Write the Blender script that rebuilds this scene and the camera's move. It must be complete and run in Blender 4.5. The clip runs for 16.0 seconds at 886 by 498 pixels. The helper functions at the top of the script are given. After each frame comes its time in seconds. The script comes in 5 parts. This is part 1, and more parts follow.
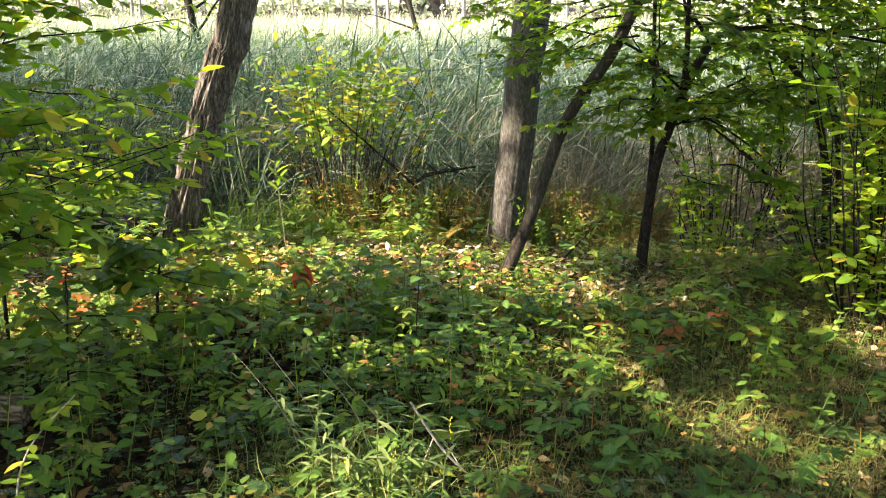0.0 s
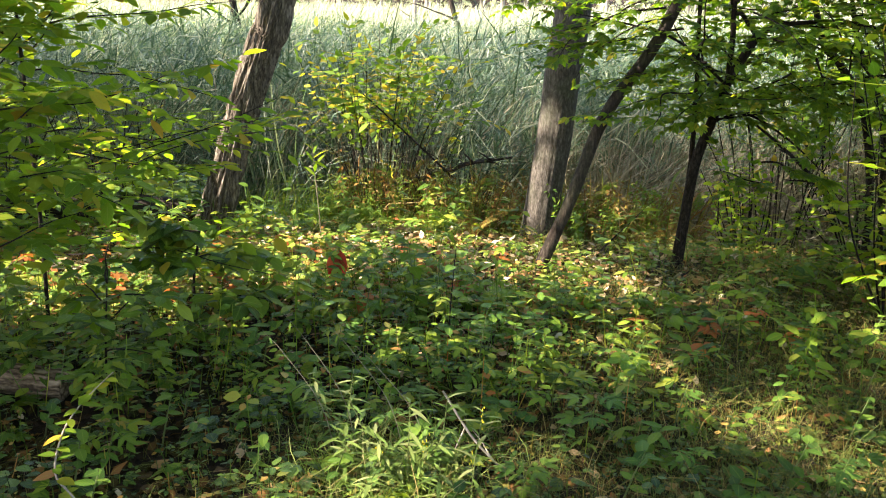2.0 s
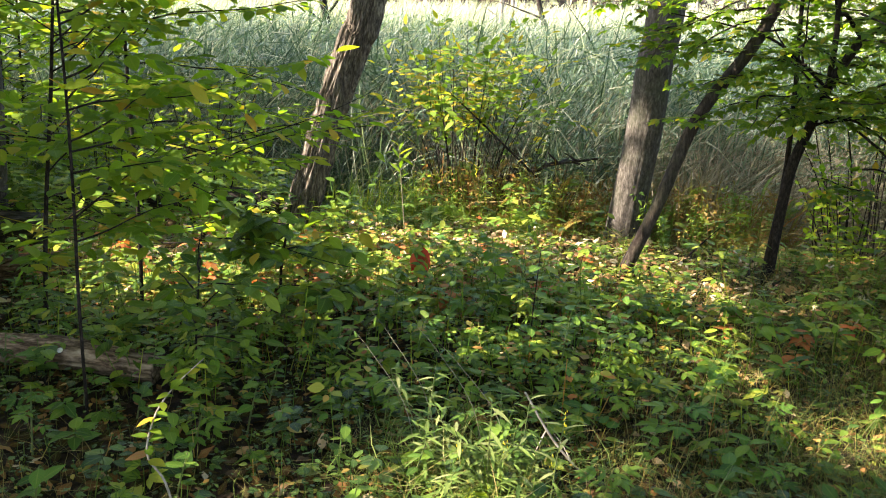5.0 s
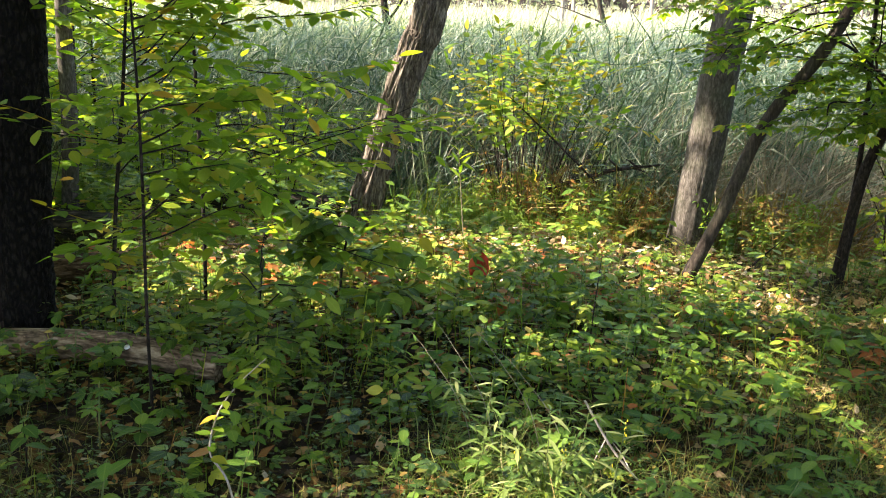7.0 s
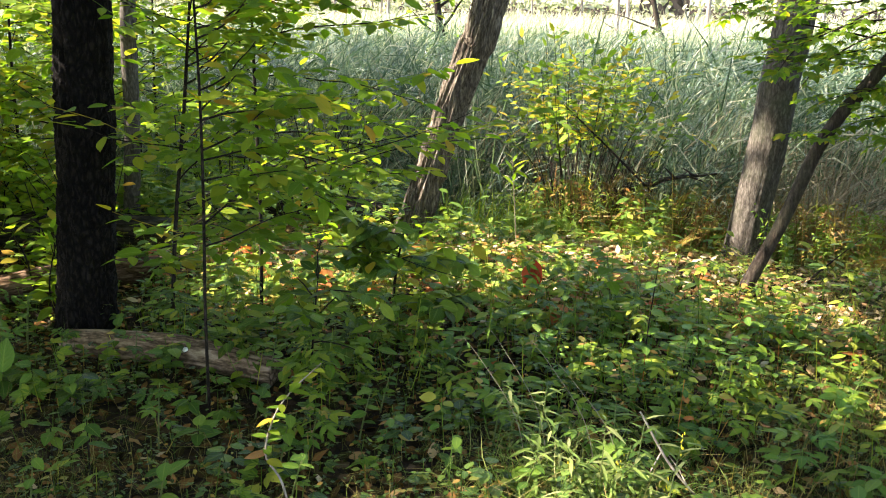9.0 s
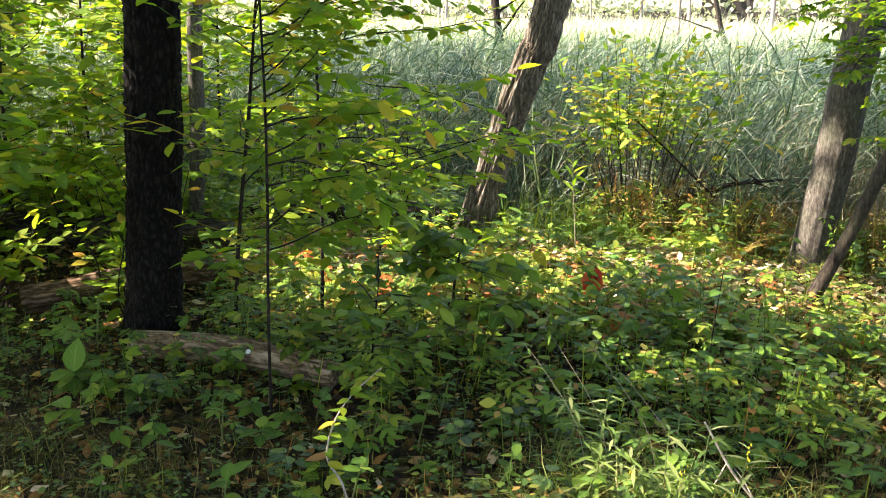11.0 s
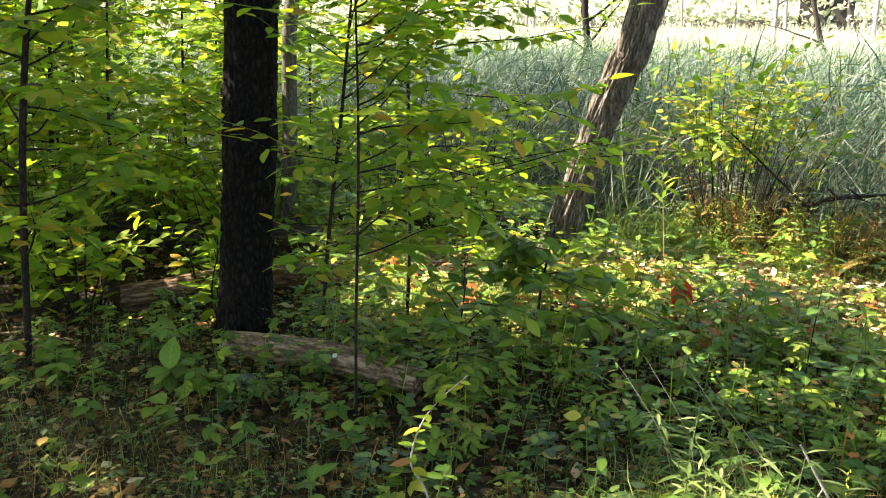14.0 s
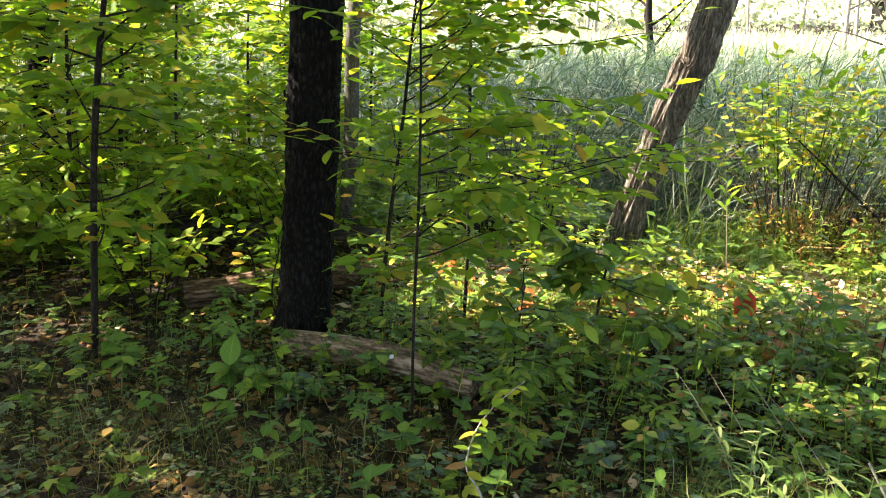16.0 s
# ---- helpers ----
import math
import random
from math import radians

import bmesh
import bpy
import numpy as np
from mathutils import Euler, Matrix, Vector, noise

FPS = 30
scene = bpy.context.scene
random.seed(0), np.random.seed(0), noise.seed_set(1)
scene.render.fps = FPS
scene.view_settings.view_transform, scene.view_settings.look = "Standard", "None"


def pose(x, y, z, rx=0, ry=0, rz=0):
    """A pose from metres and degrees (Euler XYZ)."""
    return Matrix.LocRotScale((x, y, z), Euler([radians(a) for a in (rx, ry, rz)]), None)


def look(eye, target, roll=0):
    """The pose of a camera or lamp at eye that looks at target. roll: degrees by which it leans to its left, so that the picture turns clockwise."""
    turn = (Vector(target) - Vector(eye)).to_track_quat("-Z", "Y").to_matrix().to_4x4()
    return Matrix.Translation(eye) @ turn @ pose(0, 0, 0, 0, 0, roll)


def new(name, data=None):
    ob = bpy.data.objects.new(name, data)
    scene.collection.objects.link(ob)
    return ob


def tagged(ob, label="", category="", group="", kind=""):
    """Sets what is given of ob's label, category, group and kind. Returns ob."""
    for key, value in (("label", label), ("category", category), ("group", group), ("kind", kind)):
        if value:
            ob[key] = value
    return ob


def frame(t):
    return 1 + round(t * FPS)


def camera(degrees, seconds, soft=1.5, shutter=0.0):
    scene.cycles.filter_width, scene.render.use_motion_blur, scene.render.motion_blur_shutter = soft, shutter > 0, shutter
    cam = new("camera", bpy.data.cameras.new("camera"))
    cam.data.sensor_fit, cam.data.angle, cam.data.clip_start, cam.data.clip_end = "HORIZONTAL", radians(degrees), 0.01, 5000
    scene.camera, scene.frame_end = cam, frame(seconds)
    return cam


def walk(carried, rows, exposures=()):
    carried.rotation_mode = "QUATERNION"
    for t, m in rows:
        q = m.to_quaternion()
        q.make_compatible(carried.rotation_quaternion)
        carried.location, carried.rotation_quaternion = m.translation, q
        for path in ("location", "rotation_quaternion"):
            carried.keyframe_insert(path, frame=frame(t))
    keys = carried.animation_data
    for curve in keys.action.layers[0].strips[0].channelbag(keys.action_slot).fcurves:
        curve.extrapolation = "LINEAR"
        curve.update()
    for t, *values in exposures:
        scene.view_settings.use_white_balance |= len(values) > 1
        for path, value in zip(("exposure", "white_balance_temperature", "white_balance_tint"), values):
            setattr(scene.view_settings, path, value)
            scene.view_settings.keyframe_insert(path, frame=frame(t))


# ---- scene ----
cam = camera(54.88, 16.0, soft=1.1)
# seconds, eye, then yaw to the left, pitch up and lean to the left, in degrees
ROWS = [
    (0.0, 0.0, 0.0, 1.5, -0.0, -16.0, 0.3),
    (0.5, -0.0064, 0.0011, 1.4974, 0.265, -16.216, 0.607),
    (1.0, -0.0091, 0.0026, 1.4951, 0.745, -16.395, 0.988),
    (1.5, -0.0126, 0.0045, 1.4946, 1.427, -16.559, 1.179),
    (2.0, -0.0185, 0.0072, 1.4935, 2.165, -16.68, 1.413),
    (2.5, -0.0245, 0.0104, 1.4918, 3.007, -16.746, 1.533),
    (3.0, -0.0287, 0.0115, 1.4926, 3.88, -16.812, 1.59),
    (3.5, -0.0334, 0.0117, 1.4923, 4.765, -16.854, 1.652),
    (4.0, -0.0381, 0.0124, 1.4909, 5.727, -16.882, 1.679),
    (6.5, -0.0568, 0.0154, 1.4883, 10.52, -16.755, 1.533),
    (7.0, -0.0608, 0.0146, 1.4881, 11.551, -16.669, 1.43),
    (7.5, -0.0652, 0.0128, 1.4883, 12.503, -16.563, 1.391),
    (8.0, -0.0689, 0.0126, 1.488, 13.406, -16.451, 1.287),
    (8.5, -0.0723, 0.0105, 1.4878, 14.228, -16.335, 1.194),
    (9.0, -0.075, 0.0097, 1.4884, 15.079, -16.245, 1.063),
    (11.5, -0.0931, 0.0052, 1.4879, 20.032, -15.865, 0.18),
    (12.0, -0.0955, 0.0029, 1.4888, 21.041, -15.777, 0.011),
    (12.5, -0.0971, 0.0025, 1.4885, 22.04, -15.666, -0.111),
    (13.0, -0.1013, 0.0012, 1.4894, 22.917, -15.565, -0.093),
    (13.5, -0.1042, 0.0, 1.4892, 23.81, -15.463, -0.03),
    (14.0, -0.1076, -0.0013, 1.4892, 24.713, -15.378, 0.144),
    (14.5, -0.1116, -0.0017, 1.4883, 25.617, -15.286, 0.286),
    (15.0, -0.1145, -0.0019, 1.4876, 26.61, -15.22, 0.331),
    (15.5, -0.1182, -0.0028, 1.4872, 27.571, -15.171, 0.399),
    (16.0, -0.1221, -0.0034, 1.4872, 28.566, -15.154, 0.377),
]


def aimed(x, y, z, yaw, pitch, roll):
    return pose(x, y, z, 0, 0, yaw) @ pose(0, 0, 0, 90 + pitch) @ pose(0, 0, 0, 0, 0, roll)


EXPOSURE, KELVIN, TINT = 3.33, 6950, 17
walk(cam, [(t, aimed(*place)) for t, *place in ROWS], [(0.0, EXPOSURE, KELVIN, TINT), (9.0, EXPOSURE + 0.14, KELVIN, TINT), (16.0, EXPOSURE + 0.3, KELVIN, TINT)])

# ---- light ----
SUN = Vector((-0.74, -0.16, 0.66)).normalized()
world = bpy.data.worlds.new("sky")
scene.world = world
world.use_nodes = True
sky = world.node_tree.nodes.new("ShaderNodeTexSky")
sky.sky_type, sky.sun_disc = "NISHITA", False
sky.sun_elevation = math.asin(SUN.z)
sky.sun_rotation = math.atan2(SUN.x, SUN.y)
background = world.node_tree.nodes["Background"]
background.inputs["Strength"].default_value = 0.1
world.node_tree.links.new(sky.outputs[0], background.inputs["Color"])
sun_lamp = bpy.data.lights.new("sun", "SUN")
sun_lamp.energy, sun_lamp.angle, sun_lamp.color = 4.0, radians(0.53), (1.0, 0.95, 0.86)
sun_object = new("sun", sun_lamp)
sun_object.matrix_world = look(SUN * 60, (0, 0, 0))

rng = np.random.default_rng(11)


# ---- materials ----
class Nodes:
    """A node material under construction."""

    def __init__(self, name):
        self.material = bpy.data.materials.new(name)
        self.material.use_nodes = True
        self.tree = self.material.node_tree
        self.tree.nodes.clear()

    def add(self, kind, links=(), operation="", data_type="", blend_type=""):
        node = self.tree.nodes.new(kind)
        if operation:
            node.operation = operation
        if data_type:
            node.data_type, node.blend_type = data_type, blend_type
        for slot, value in dict(links).items():
            self.put(node, slot, value)
        return node

    def put(self, node, slot, value):
        if isinstance(value, bpy.types.NodeSocket):
            self.tree.links.new(value, node.inputs[slot])
        else:
            node.inputs[slot].default_value = value

    def ramp(self, factor, stops):
        node = self.add("ShaderNodeValToRGB", {"Fac": factor})
        elements = node.color_ramp.elements
        while len(elements) < len(stops):
            elements.new(0.5)
        for element, (place, colour) in zip(elements, stops):
            element.position, element.color = place, (*colour, 1)
        return node.outputs["Color"]

    def noise(self, scale, detail=4, stretch=(1, 1, 1), rough=0.6):
        place = self.add("ShaderNodeTexCoord").outputs["Object"]
        place = self.add("ShaderNodeMapping", {"Vector": place, "Scale": stretch}).outputs[0]
        return self.add("ShaderNodeTexNoise", {"Vector": place, "Scale": scale, "Detail": detail, "Roughness": rough}).outputs["Fac"]

    def mix(self, factor, a, b, how="MIX"):
        node = self.add("ShaderNodeMix", {"Factor": factor}, data_type="RGBA", blend_type=how)
        self.put(node, 6, a if isinstance(a, bpy.types.NodeSocket) else (*a, 1))
        self.put(node, 7, b if isinstance(b, bpy.types.NodeSocket) else (*b, 1))
        return node.outputs[2]

    def sum(self, a, b, how="ADD"):
        return self.add("ShaderNodeMath", {0: a, 1: b}, operation=how).outputs[0]

    def bump(self, height, strength, distance):
        return self.add("ShaderNodeBump", {"Height": height, "Strength": strength, "Distance": distance}).outputs[0]

    def done(self, shader):
        self.add("ShaderNodeOutputMaterial", {"Surface": shader})
        return self.material


def leaf_material(name, stops, glow=0.45, gloss=0.45, single=False, blotch=(0.16, 0.09, 0.02), ill=0.25, tint=(2.0, 1.95, 0.6), sheen=0.07):
    """Thin leaves: colour by chance from leaf to leaf, paler veins, blotches, light coming through."""
    n = Nodes(name)
    chance = n.add("ShaderNodeObjectInfo").outputs["Random"] if single else n.add("ShaderNodeNewGeometry").outputs["Random Per Island"]
    base = n.ramp(chance, stops)
    uv = n.add("ShaderNodeSeparateXYZ", {0: n.add("ShaderNodeTexCoord").outputs["UV"]})
    across = n.sum(n.sum(uv.outputs[0], 0.5, "SUBTRACT"), 0.0, "ADD")
    across = n.add("ShaderNodeMath", {0: across}, operation="ABSOLUTE").outputs[0]
    rib = n.add("ShaderNodeMapRange", {0: across, 1: 0.0, 2: 0.05, 3: 0.55, 4: 0.0}).outputs[0]
    side = n.sum(n.sum(uv.outputs[1], n.sum(across, 0.7, "MULTIPLY"), "SUBTRACT"), 44.0, "MULTIPLY")
    side = n.add("ShaderNodeMath", {0: side}, operation="SINE").outputs[0]
    vein = n.add("ShaderNodeMapRange", {0: side, 1: 0.8, 2: 1.0, 3: 0.0, 4: 0.22}).outputs[0]
    vein = n.sum(rib, vein, "MAXIMUM")
    fine = n.noise(38, 3)
    base = n.mix(n.sum(fine, 0.55, "MULTIPLY"), base, n.mix(0.75, base, (0.02, 0.045, 0.012)))
    patch = n.add("ShaderNodeMapRange", {0: n.noise(16, 2), 1: 0.58, 2: 0.72, 3: 0.0, 4: ill}).outputs[0]
    base = n.mix(patch, base, blotch)
    base = n.mix(vein, base, n.mix(0.5, base, (0.26, 0.32, 0.07)))
    body = n.add("ShaderNodeBsdfPrincipled", {"Base Color": base, "Roughness": gloss, "Specular IOR Level": sheen,
                                              "Normal": n.bump(n.sum(side, rib, "ADD"), 0.25, 0.002)})
    through_leaf = n.add("ShaderNodeBsdfTranslucent", {"Color": n.mix(1.0, base, tint, "MULTIPLY")})
    return n.done(n.add("ShaderNodeMixShader", {0: glow, 1: body.outputs[0], 2: through_leaf.outputs[0]}).outputs[0])


def bark_material(name, dark, mid, pale, scale=14, stretch=(1, 1, 0.22), bump=0.6, moss=0.0, rough=0.9, ridges=0.0, cells=40.0):
    n = Nodes(name)
    grain = n.noise(scale, 8, stretch, 0.68)
    if ridges:
        place = n.add("ShaderNodeTexCoord").outputs["Object"]
        wobble = n.add("ShaderNodeTexNoise", {"Vector": place, "Scale": 9.0, "Detail": 3.0}).outputs["Color"]
        place = n.add("ShaderNodeMix", {"Factor": 0.045}, data_type="RGBA", blend_type="ADD")
        n.put(place, 6, n.add("ShaderNodeTexCoord").outputs["Object"])
        n.put(place, 7, wobble)
        place = n.add("ShaderNodeMapping", {"Vector": place.outputs[2], "Scale": stretch}).outputs[0]
        crack = n.tree.nodes.new("ShaderNodeTexVoronoi")
        crack.feature = "DISTANCE_TO_EDGE"
        n.put(crack, "Vector", place)
        n.put(crack, "Scale", cells)
        plate = n.add("ShaderNodeMapRange", {0: crack.outputs["Distance"], 1: 0.0, 2: 0.3, 3: 0.0, 4: 1.0}).outputs[0]
        level = n.sum(n.sum(plate, 0.42, "MULTIPLY"), 0.28, "ADD")
        grain = n.sum(n.sum(grain, 1.0 - ridges, "MULTIPLY"), n.sum(level, ridges, "MULTIPLY"), "ADD")
    broad = n.noise(2.6, 3)
    fine = n.noise(110, 4, (1, 1, 0.4))
    colour = n.ramp(n.sum(n.sum(grain, 0.75, "MULTIPLY"), n.sum(fine, 0.25, "MULTIPLY")), [(0.40, dark), (0.50, mid), (0.62, pale)])
    colour = n.mix(n.sum(broad, 0.5, "MULTIPLY"), colour, n.mix(0.5, colour, mid))
    if moss:
        green = n.add("ShaderNodeMapRange", {0: n.noise(5, 5), 1: 0.5, 2: 0.7, 3: 0.0, 4: moss}).outputs[0]
        colour = n.mix(green, colour, (0.06, 0.08, 0.035))
    relief = n.sum(grain, n.sum(fine, 0.3, "MULTIPLY"))
    body = n.add("ShaderNodeBsdfPrincipled", {"Base Color": colour, "Roughness": rough, "Specular IOR Level": 0.08, "Normal": n.bump(relief, bump, 0.012)})
    return n.done(body.outputs[0])


def ground_material():
    n = Nodes("forest soil with rotting leaves")
    flakes = n.add("ShaderNodeTexVoronoi", {"Vector": n.add("ShaderNodeTexCoord").outputs["Object"], "Scale": 26.0, "Randomness": 1.0})
    # Soil tones are lowered to hold the shade in gaps between leaves.
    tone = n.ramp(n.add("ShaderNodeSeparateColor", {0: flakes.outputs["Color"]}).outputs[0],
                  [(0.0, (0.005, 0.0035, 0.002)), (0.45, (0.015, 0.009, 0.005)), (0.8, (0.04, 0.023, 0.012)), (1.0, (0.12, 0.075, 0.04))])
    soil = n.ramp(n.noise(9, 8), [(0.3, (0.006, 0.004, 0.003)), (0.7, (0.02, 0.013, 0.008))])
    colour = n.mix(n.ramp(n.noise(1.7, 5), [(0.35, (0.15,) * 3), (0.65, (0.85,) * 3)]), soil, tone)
    relief = n.sum(flakes.outputs["Distance"], n.noise(60, 5), "ADD")
    return n.done(n.add("ShaderNodeBsdfPrincipled", {"Base Color": colour, "Roughness": 0.92, "Specular IOR Level": 0.08, "Normal": n.bump(relief, 0.7, 0.015)}).outputs[0])


def plain_material(name, a, b, scale=20, rough=0.85, bump=0.3):
    n = Nodes(name)
    tone = n.noise(scale, 6)
    return n.done(n.add("ShaderNodeBsdfPrincipled", {"Base Color": n.ramp(tone, [(0.3, a), (0.7, b)]), "Roughness": rough, "Specular IOR Level": 0.15,
                                                     "Normal": n.bump(tone, bump, 0.01)}).outputs[0])


GREEN = [(0.0, (0.026, 0.058, 0.008)), (0.4, (0.075, 0.135, 0.013)), (0.75, (0.145, 0.21, 0.02)), (1.0, (0.25, 0.255, 0.03))]
# Lowest tones of DEEP hold the shade low among the near plants.
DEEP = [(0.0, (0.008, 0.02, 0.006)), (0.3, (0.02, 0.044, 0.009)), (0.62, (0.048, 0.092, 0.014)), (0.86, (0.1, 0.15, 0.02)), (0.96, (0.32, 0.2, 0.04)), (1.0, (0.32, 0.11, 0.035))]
LIME = [(0.0, (0.085, 0.165, 0.014)), (0.45, (0.145, 0.235, 0.018)), (0.82, (0.23, 0.29, 0.024)), (0.94, (0.34, 0.3, 0.03)), (1.0, (0.4, 0.22, 0.03))]
MAT_GREEN = leaf_material("green understorey leaf", GREEN, glow=0.34, tint=(1.6, 1.6, 0.6))
MAT_DEEP = leaf_material("seedling leaf darkened for shade", DEEP, glow=0.14, gloss=0.35, sheen=0.14)
MAT_LIME = leaf_material("yellowing sapling leaf", LIME, glow=0.6, ill=0.12, tint=(1.38, 1.45, 0.55), gloss=0.6)
MAT_LIME_ONE = leaf_material("yellowing single leaf", LIME, glow=0.6, ill=0.12, single=True, tint=(1.38, 1.45, 0.55), gloss=0.6)
MAT_YELLOW_ONE = leaf_material("turning single leaf", [(0.0, (0.10, 0.17, 0.02)), (0.5, (0.14, 0.22, 0.025)), (0.66, (0.17, 0.245, 0.03)), (0.78, (0.38, 0.33, 0.03)), (1.0, (0.5, 0.32, 0.03))], tint=(1.25, 1.35, 0.5), glow=0.5, single=True)
MAT_MAPLE = leaf_material("maple leaf", [(0.0, (0.042, 0.095, 0.01)), (0.6, (0.085, 0.155, 0.014)), (0.93, (0.16, 0.215, 0.02)), (1.0, (0.3, 0.24, 0.03))], glow=0.6)
MAT_CANOPY = leaf_material("canopy leaf", GREEN, glow=0.5, ill=0.1)
MAT_SINGLE = leaf_material("leaf picked out by light", [(0.0, (0.022, 0.055, 0.01)), (0.55, (0.07, 0.14, 0.018)), (1.0, (0.13, 0.19, 0.024))], single=True, glow=0.3)
MAT_YELLOW = leaf_material("autumn yellow leaf", [(0.0, (0.10, 0.17, 0.02)), (0.5, (0.14, 0.22, 0.025)), (0.66, (0.17, 0.245, 0.03)), (0.78, (0.38, 0.33, 0.03)), (1.0, (0.5, 0.32, 0.03))], tint=(1.25, 1.35, 0.5), glow=0.5)
# Strong sun on the tuft is put into this pale leaf colour.
MAT_SUNNY = leaf_material("narrow leaf paled for sun", [(0.0, (0.09, 0.15, 0.03)), (0.6, (0.17, 0.23, 0.05)), (1.0, (0.3, 0.31, 0.12))], single=True, glow=0.35, tint=(1.3, 1.3, 0.7))
MAT_RED = leaf_material("autumn red leaf", [(0.0, (0.46, 0.05, 0.04)), (0.6, (0.44, 0.07, 0.04)), (1.0, (0.36, 0.14, 0.05))], single=True, blotch=(0.2, 0.04, 0.03), tint=(1.6, 1.0, 0.8), glow=0.55)
MAT_RUST = leaf_material("rusty fern frond", [(0.0, (0.1, 0.12, 0.02)), (0.35, (0.17, 0.13, 0.026)), (0.6, (0.2, 0.08, 0.02)), (0.85, (0.08, 0.032, 0.012)), (1.0, (0.32, 0.22, 0.09))], glow=0.3, gloss=0.7, tint=(1.2, 1.1, 0.7))
MAT_FERN = leaf_material("green fern frond", [(0.0, (0.05, 0.11, 0.018)), (0.6, (0.09, 0.15, 0.02)), (1.0, (0.17, 0.17, 0.025))], glow=0.4)
MAT_MIXED = leaf_material("turning ground leaf", [(0.0, (0.05, 0.12, 0.018)), (0.45, (0.1, 0.19, 0.025)), (0.68, (0.18, 0.235, 0.03)), (0.8, (0.34, 0.28, 0.05)), (0.9, (0.4, 0.19, 0.05)), (1.0, (0.36, 0.09, 0.03))], tint=(1.3, 1.25, 0.5), glow=0.3)
MAT_ORANGE = leaf_material("orange seedling leaf", [(0.0, (0.3, 0.12, 0.03)), (0.4, (0.42, 0.11, 0.035)), (0.75, (0.45, 0.18, 0.05)), (1.0, (0.42, 0.06, 0.03))], single=True, blotch=(0.12, 0.06, 0.02), tint=(1.2, 1.0, 0.6), glow=0.35)
# Autumn tones, with the clearing's sunlight added to the greens.
MAT_CLEARING = leaf_material("turning clearing leaf paled for sun", [(0.0, (0.08, 0.15, 0.02)), (0.4, (0.16, 0.235, 0.03)), (0.7, (0.25, 0.28, 0.05)), (0.84, (0.38, 0.32, 0.08)), (0.93, (0.42, 0.2, 0.06)), (1.0, (0.4, 0.11, 0.04))], tint=(1.3, 1.25, 0.5), glow=0.35)
# Brown litter, its lower tones darkened further for deep shade.
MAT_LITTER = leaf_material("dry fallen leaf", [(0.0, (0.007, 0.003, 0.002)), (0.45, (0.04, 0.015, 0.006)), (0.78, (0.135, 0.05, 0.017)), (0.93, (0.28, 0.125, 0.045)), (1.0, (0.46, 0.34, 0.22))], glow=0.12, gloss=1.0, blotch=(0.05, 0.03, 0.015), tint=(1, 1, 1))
# A lit copy of the litter: the clearing's sunlight is in its colour.
MAT_DRY = leaf_material("fallen leaf paled for sun", [(0.0, (0.16, 0.07, 0.03)), (0.4, (0.32, 0.17, 0.08)), (0.75, (0.46, 0.33, 0.18)), (1.0, (0.6, 0.5, 0.34))], glow=0.2, gloss=0.9, blotch=(0.14, 0.07, 0.03), tint=(1, 1, 1))
MAT_GRASS = leaf_material("woodland grass", [(0.0, (0.05, 0.075, 0.014)), (0.4, (0.09, 0.11, 0.02)), (0.7, (0.17, 0.13, 0.04)), (1.0, (0.34, 0.23, 0.09))], glow=0.25, gloss=0.5, ill=0.0, tint=(1.3, 1.3, 0.6))
MAT_TUFT = leaf_material("lush grass blade", [(0.0, (0.06, 0.115, 0.018)), (0.6, (0.12, 0.18, 0.03)), (0.9, (0.22, 0.25, 0.07)), (1.0, (0.4, 0.34, 0.16))], glow=0.3, gloss=0.45, ill=0.0, tint=(1.4, 1.4, 0.6))
MAT_REED = leaf_material("green reed blade", [(0.0, (0.022, 0.046, 0.027)), (0.4, (0.05, 0.09, 0.055)), (0.7, (0.14, 0.185, 0.13)), (0.88, (0.3, 0.31, 0.22)), (1.0, (0.46, 0.43, 0.32))], glow=0.35, gloss=0.36, sheen=0.22, ill=0.0, tint=(1.2, 1.3, 0.7))
# A lit copy of the reed blade: sun glare is in its colour.
MAT_FIELD = leaf_material("reed top paled for sunlight", [(0.0, (0.2, 0.21, 0.135)), (0.5, (0.36, 0.36, 0.28)), (1.0, (0.5, 0.48, 0.39))], glow=0.45, gloss=0.5, ill=0.0, tint=(1.2, 1.2, 0.7))
MAT_STRAW = leaf_material("dead reed stalk", [(0.0, (0.10, 0.075, 0.05)), (0.5, (0.2, 0.155, 0.10)), (1.0, (0.36, 0.3, 0.21))], glow=0.15, gloss=0.7, ill=0.0, tint=(1, 1, 1))
BARK_FURROW = bark_material("furrowed grey-brown bark", (0.016, 0.012, 0.009), (0.085, 0.069, 0.052), (0.235, 0.197, 0.152), 60, (1, 1, 0.12), 1.0, ridges=0.25, cells=52.0)
BARK_SMOOTH = bark_material("smooth grey bark", (0.023, 0.0195, 0.0155), (0.054, 0.0465, 0.037), (0.112, 0.099, 0.08), 60, (1, 1, 0.3), 0.5, 0.25, ridges=0.25, cells=60.0)
# Deep shade on the trunks is put into this near-black bark colour.
BARK_SCALE = bark_material("scaly bark darkened for shade", (0.001, 0.0008, 0.0006), (0.005, 0.0038, 0.003), (0.017, 0.0135, 0.0105), 60, (1, 1, 0.4), 1.0, ridges=0.5, cells=42.0)
BARK_SLIM = bark_material("slim grey-brown bark", (0.012, 0.009, 0.0065), (0.028, 0.021, 0.016), (0.062, 0.05, 0.038), 70, (1, 1, 0.25), 0.5, 0.2)
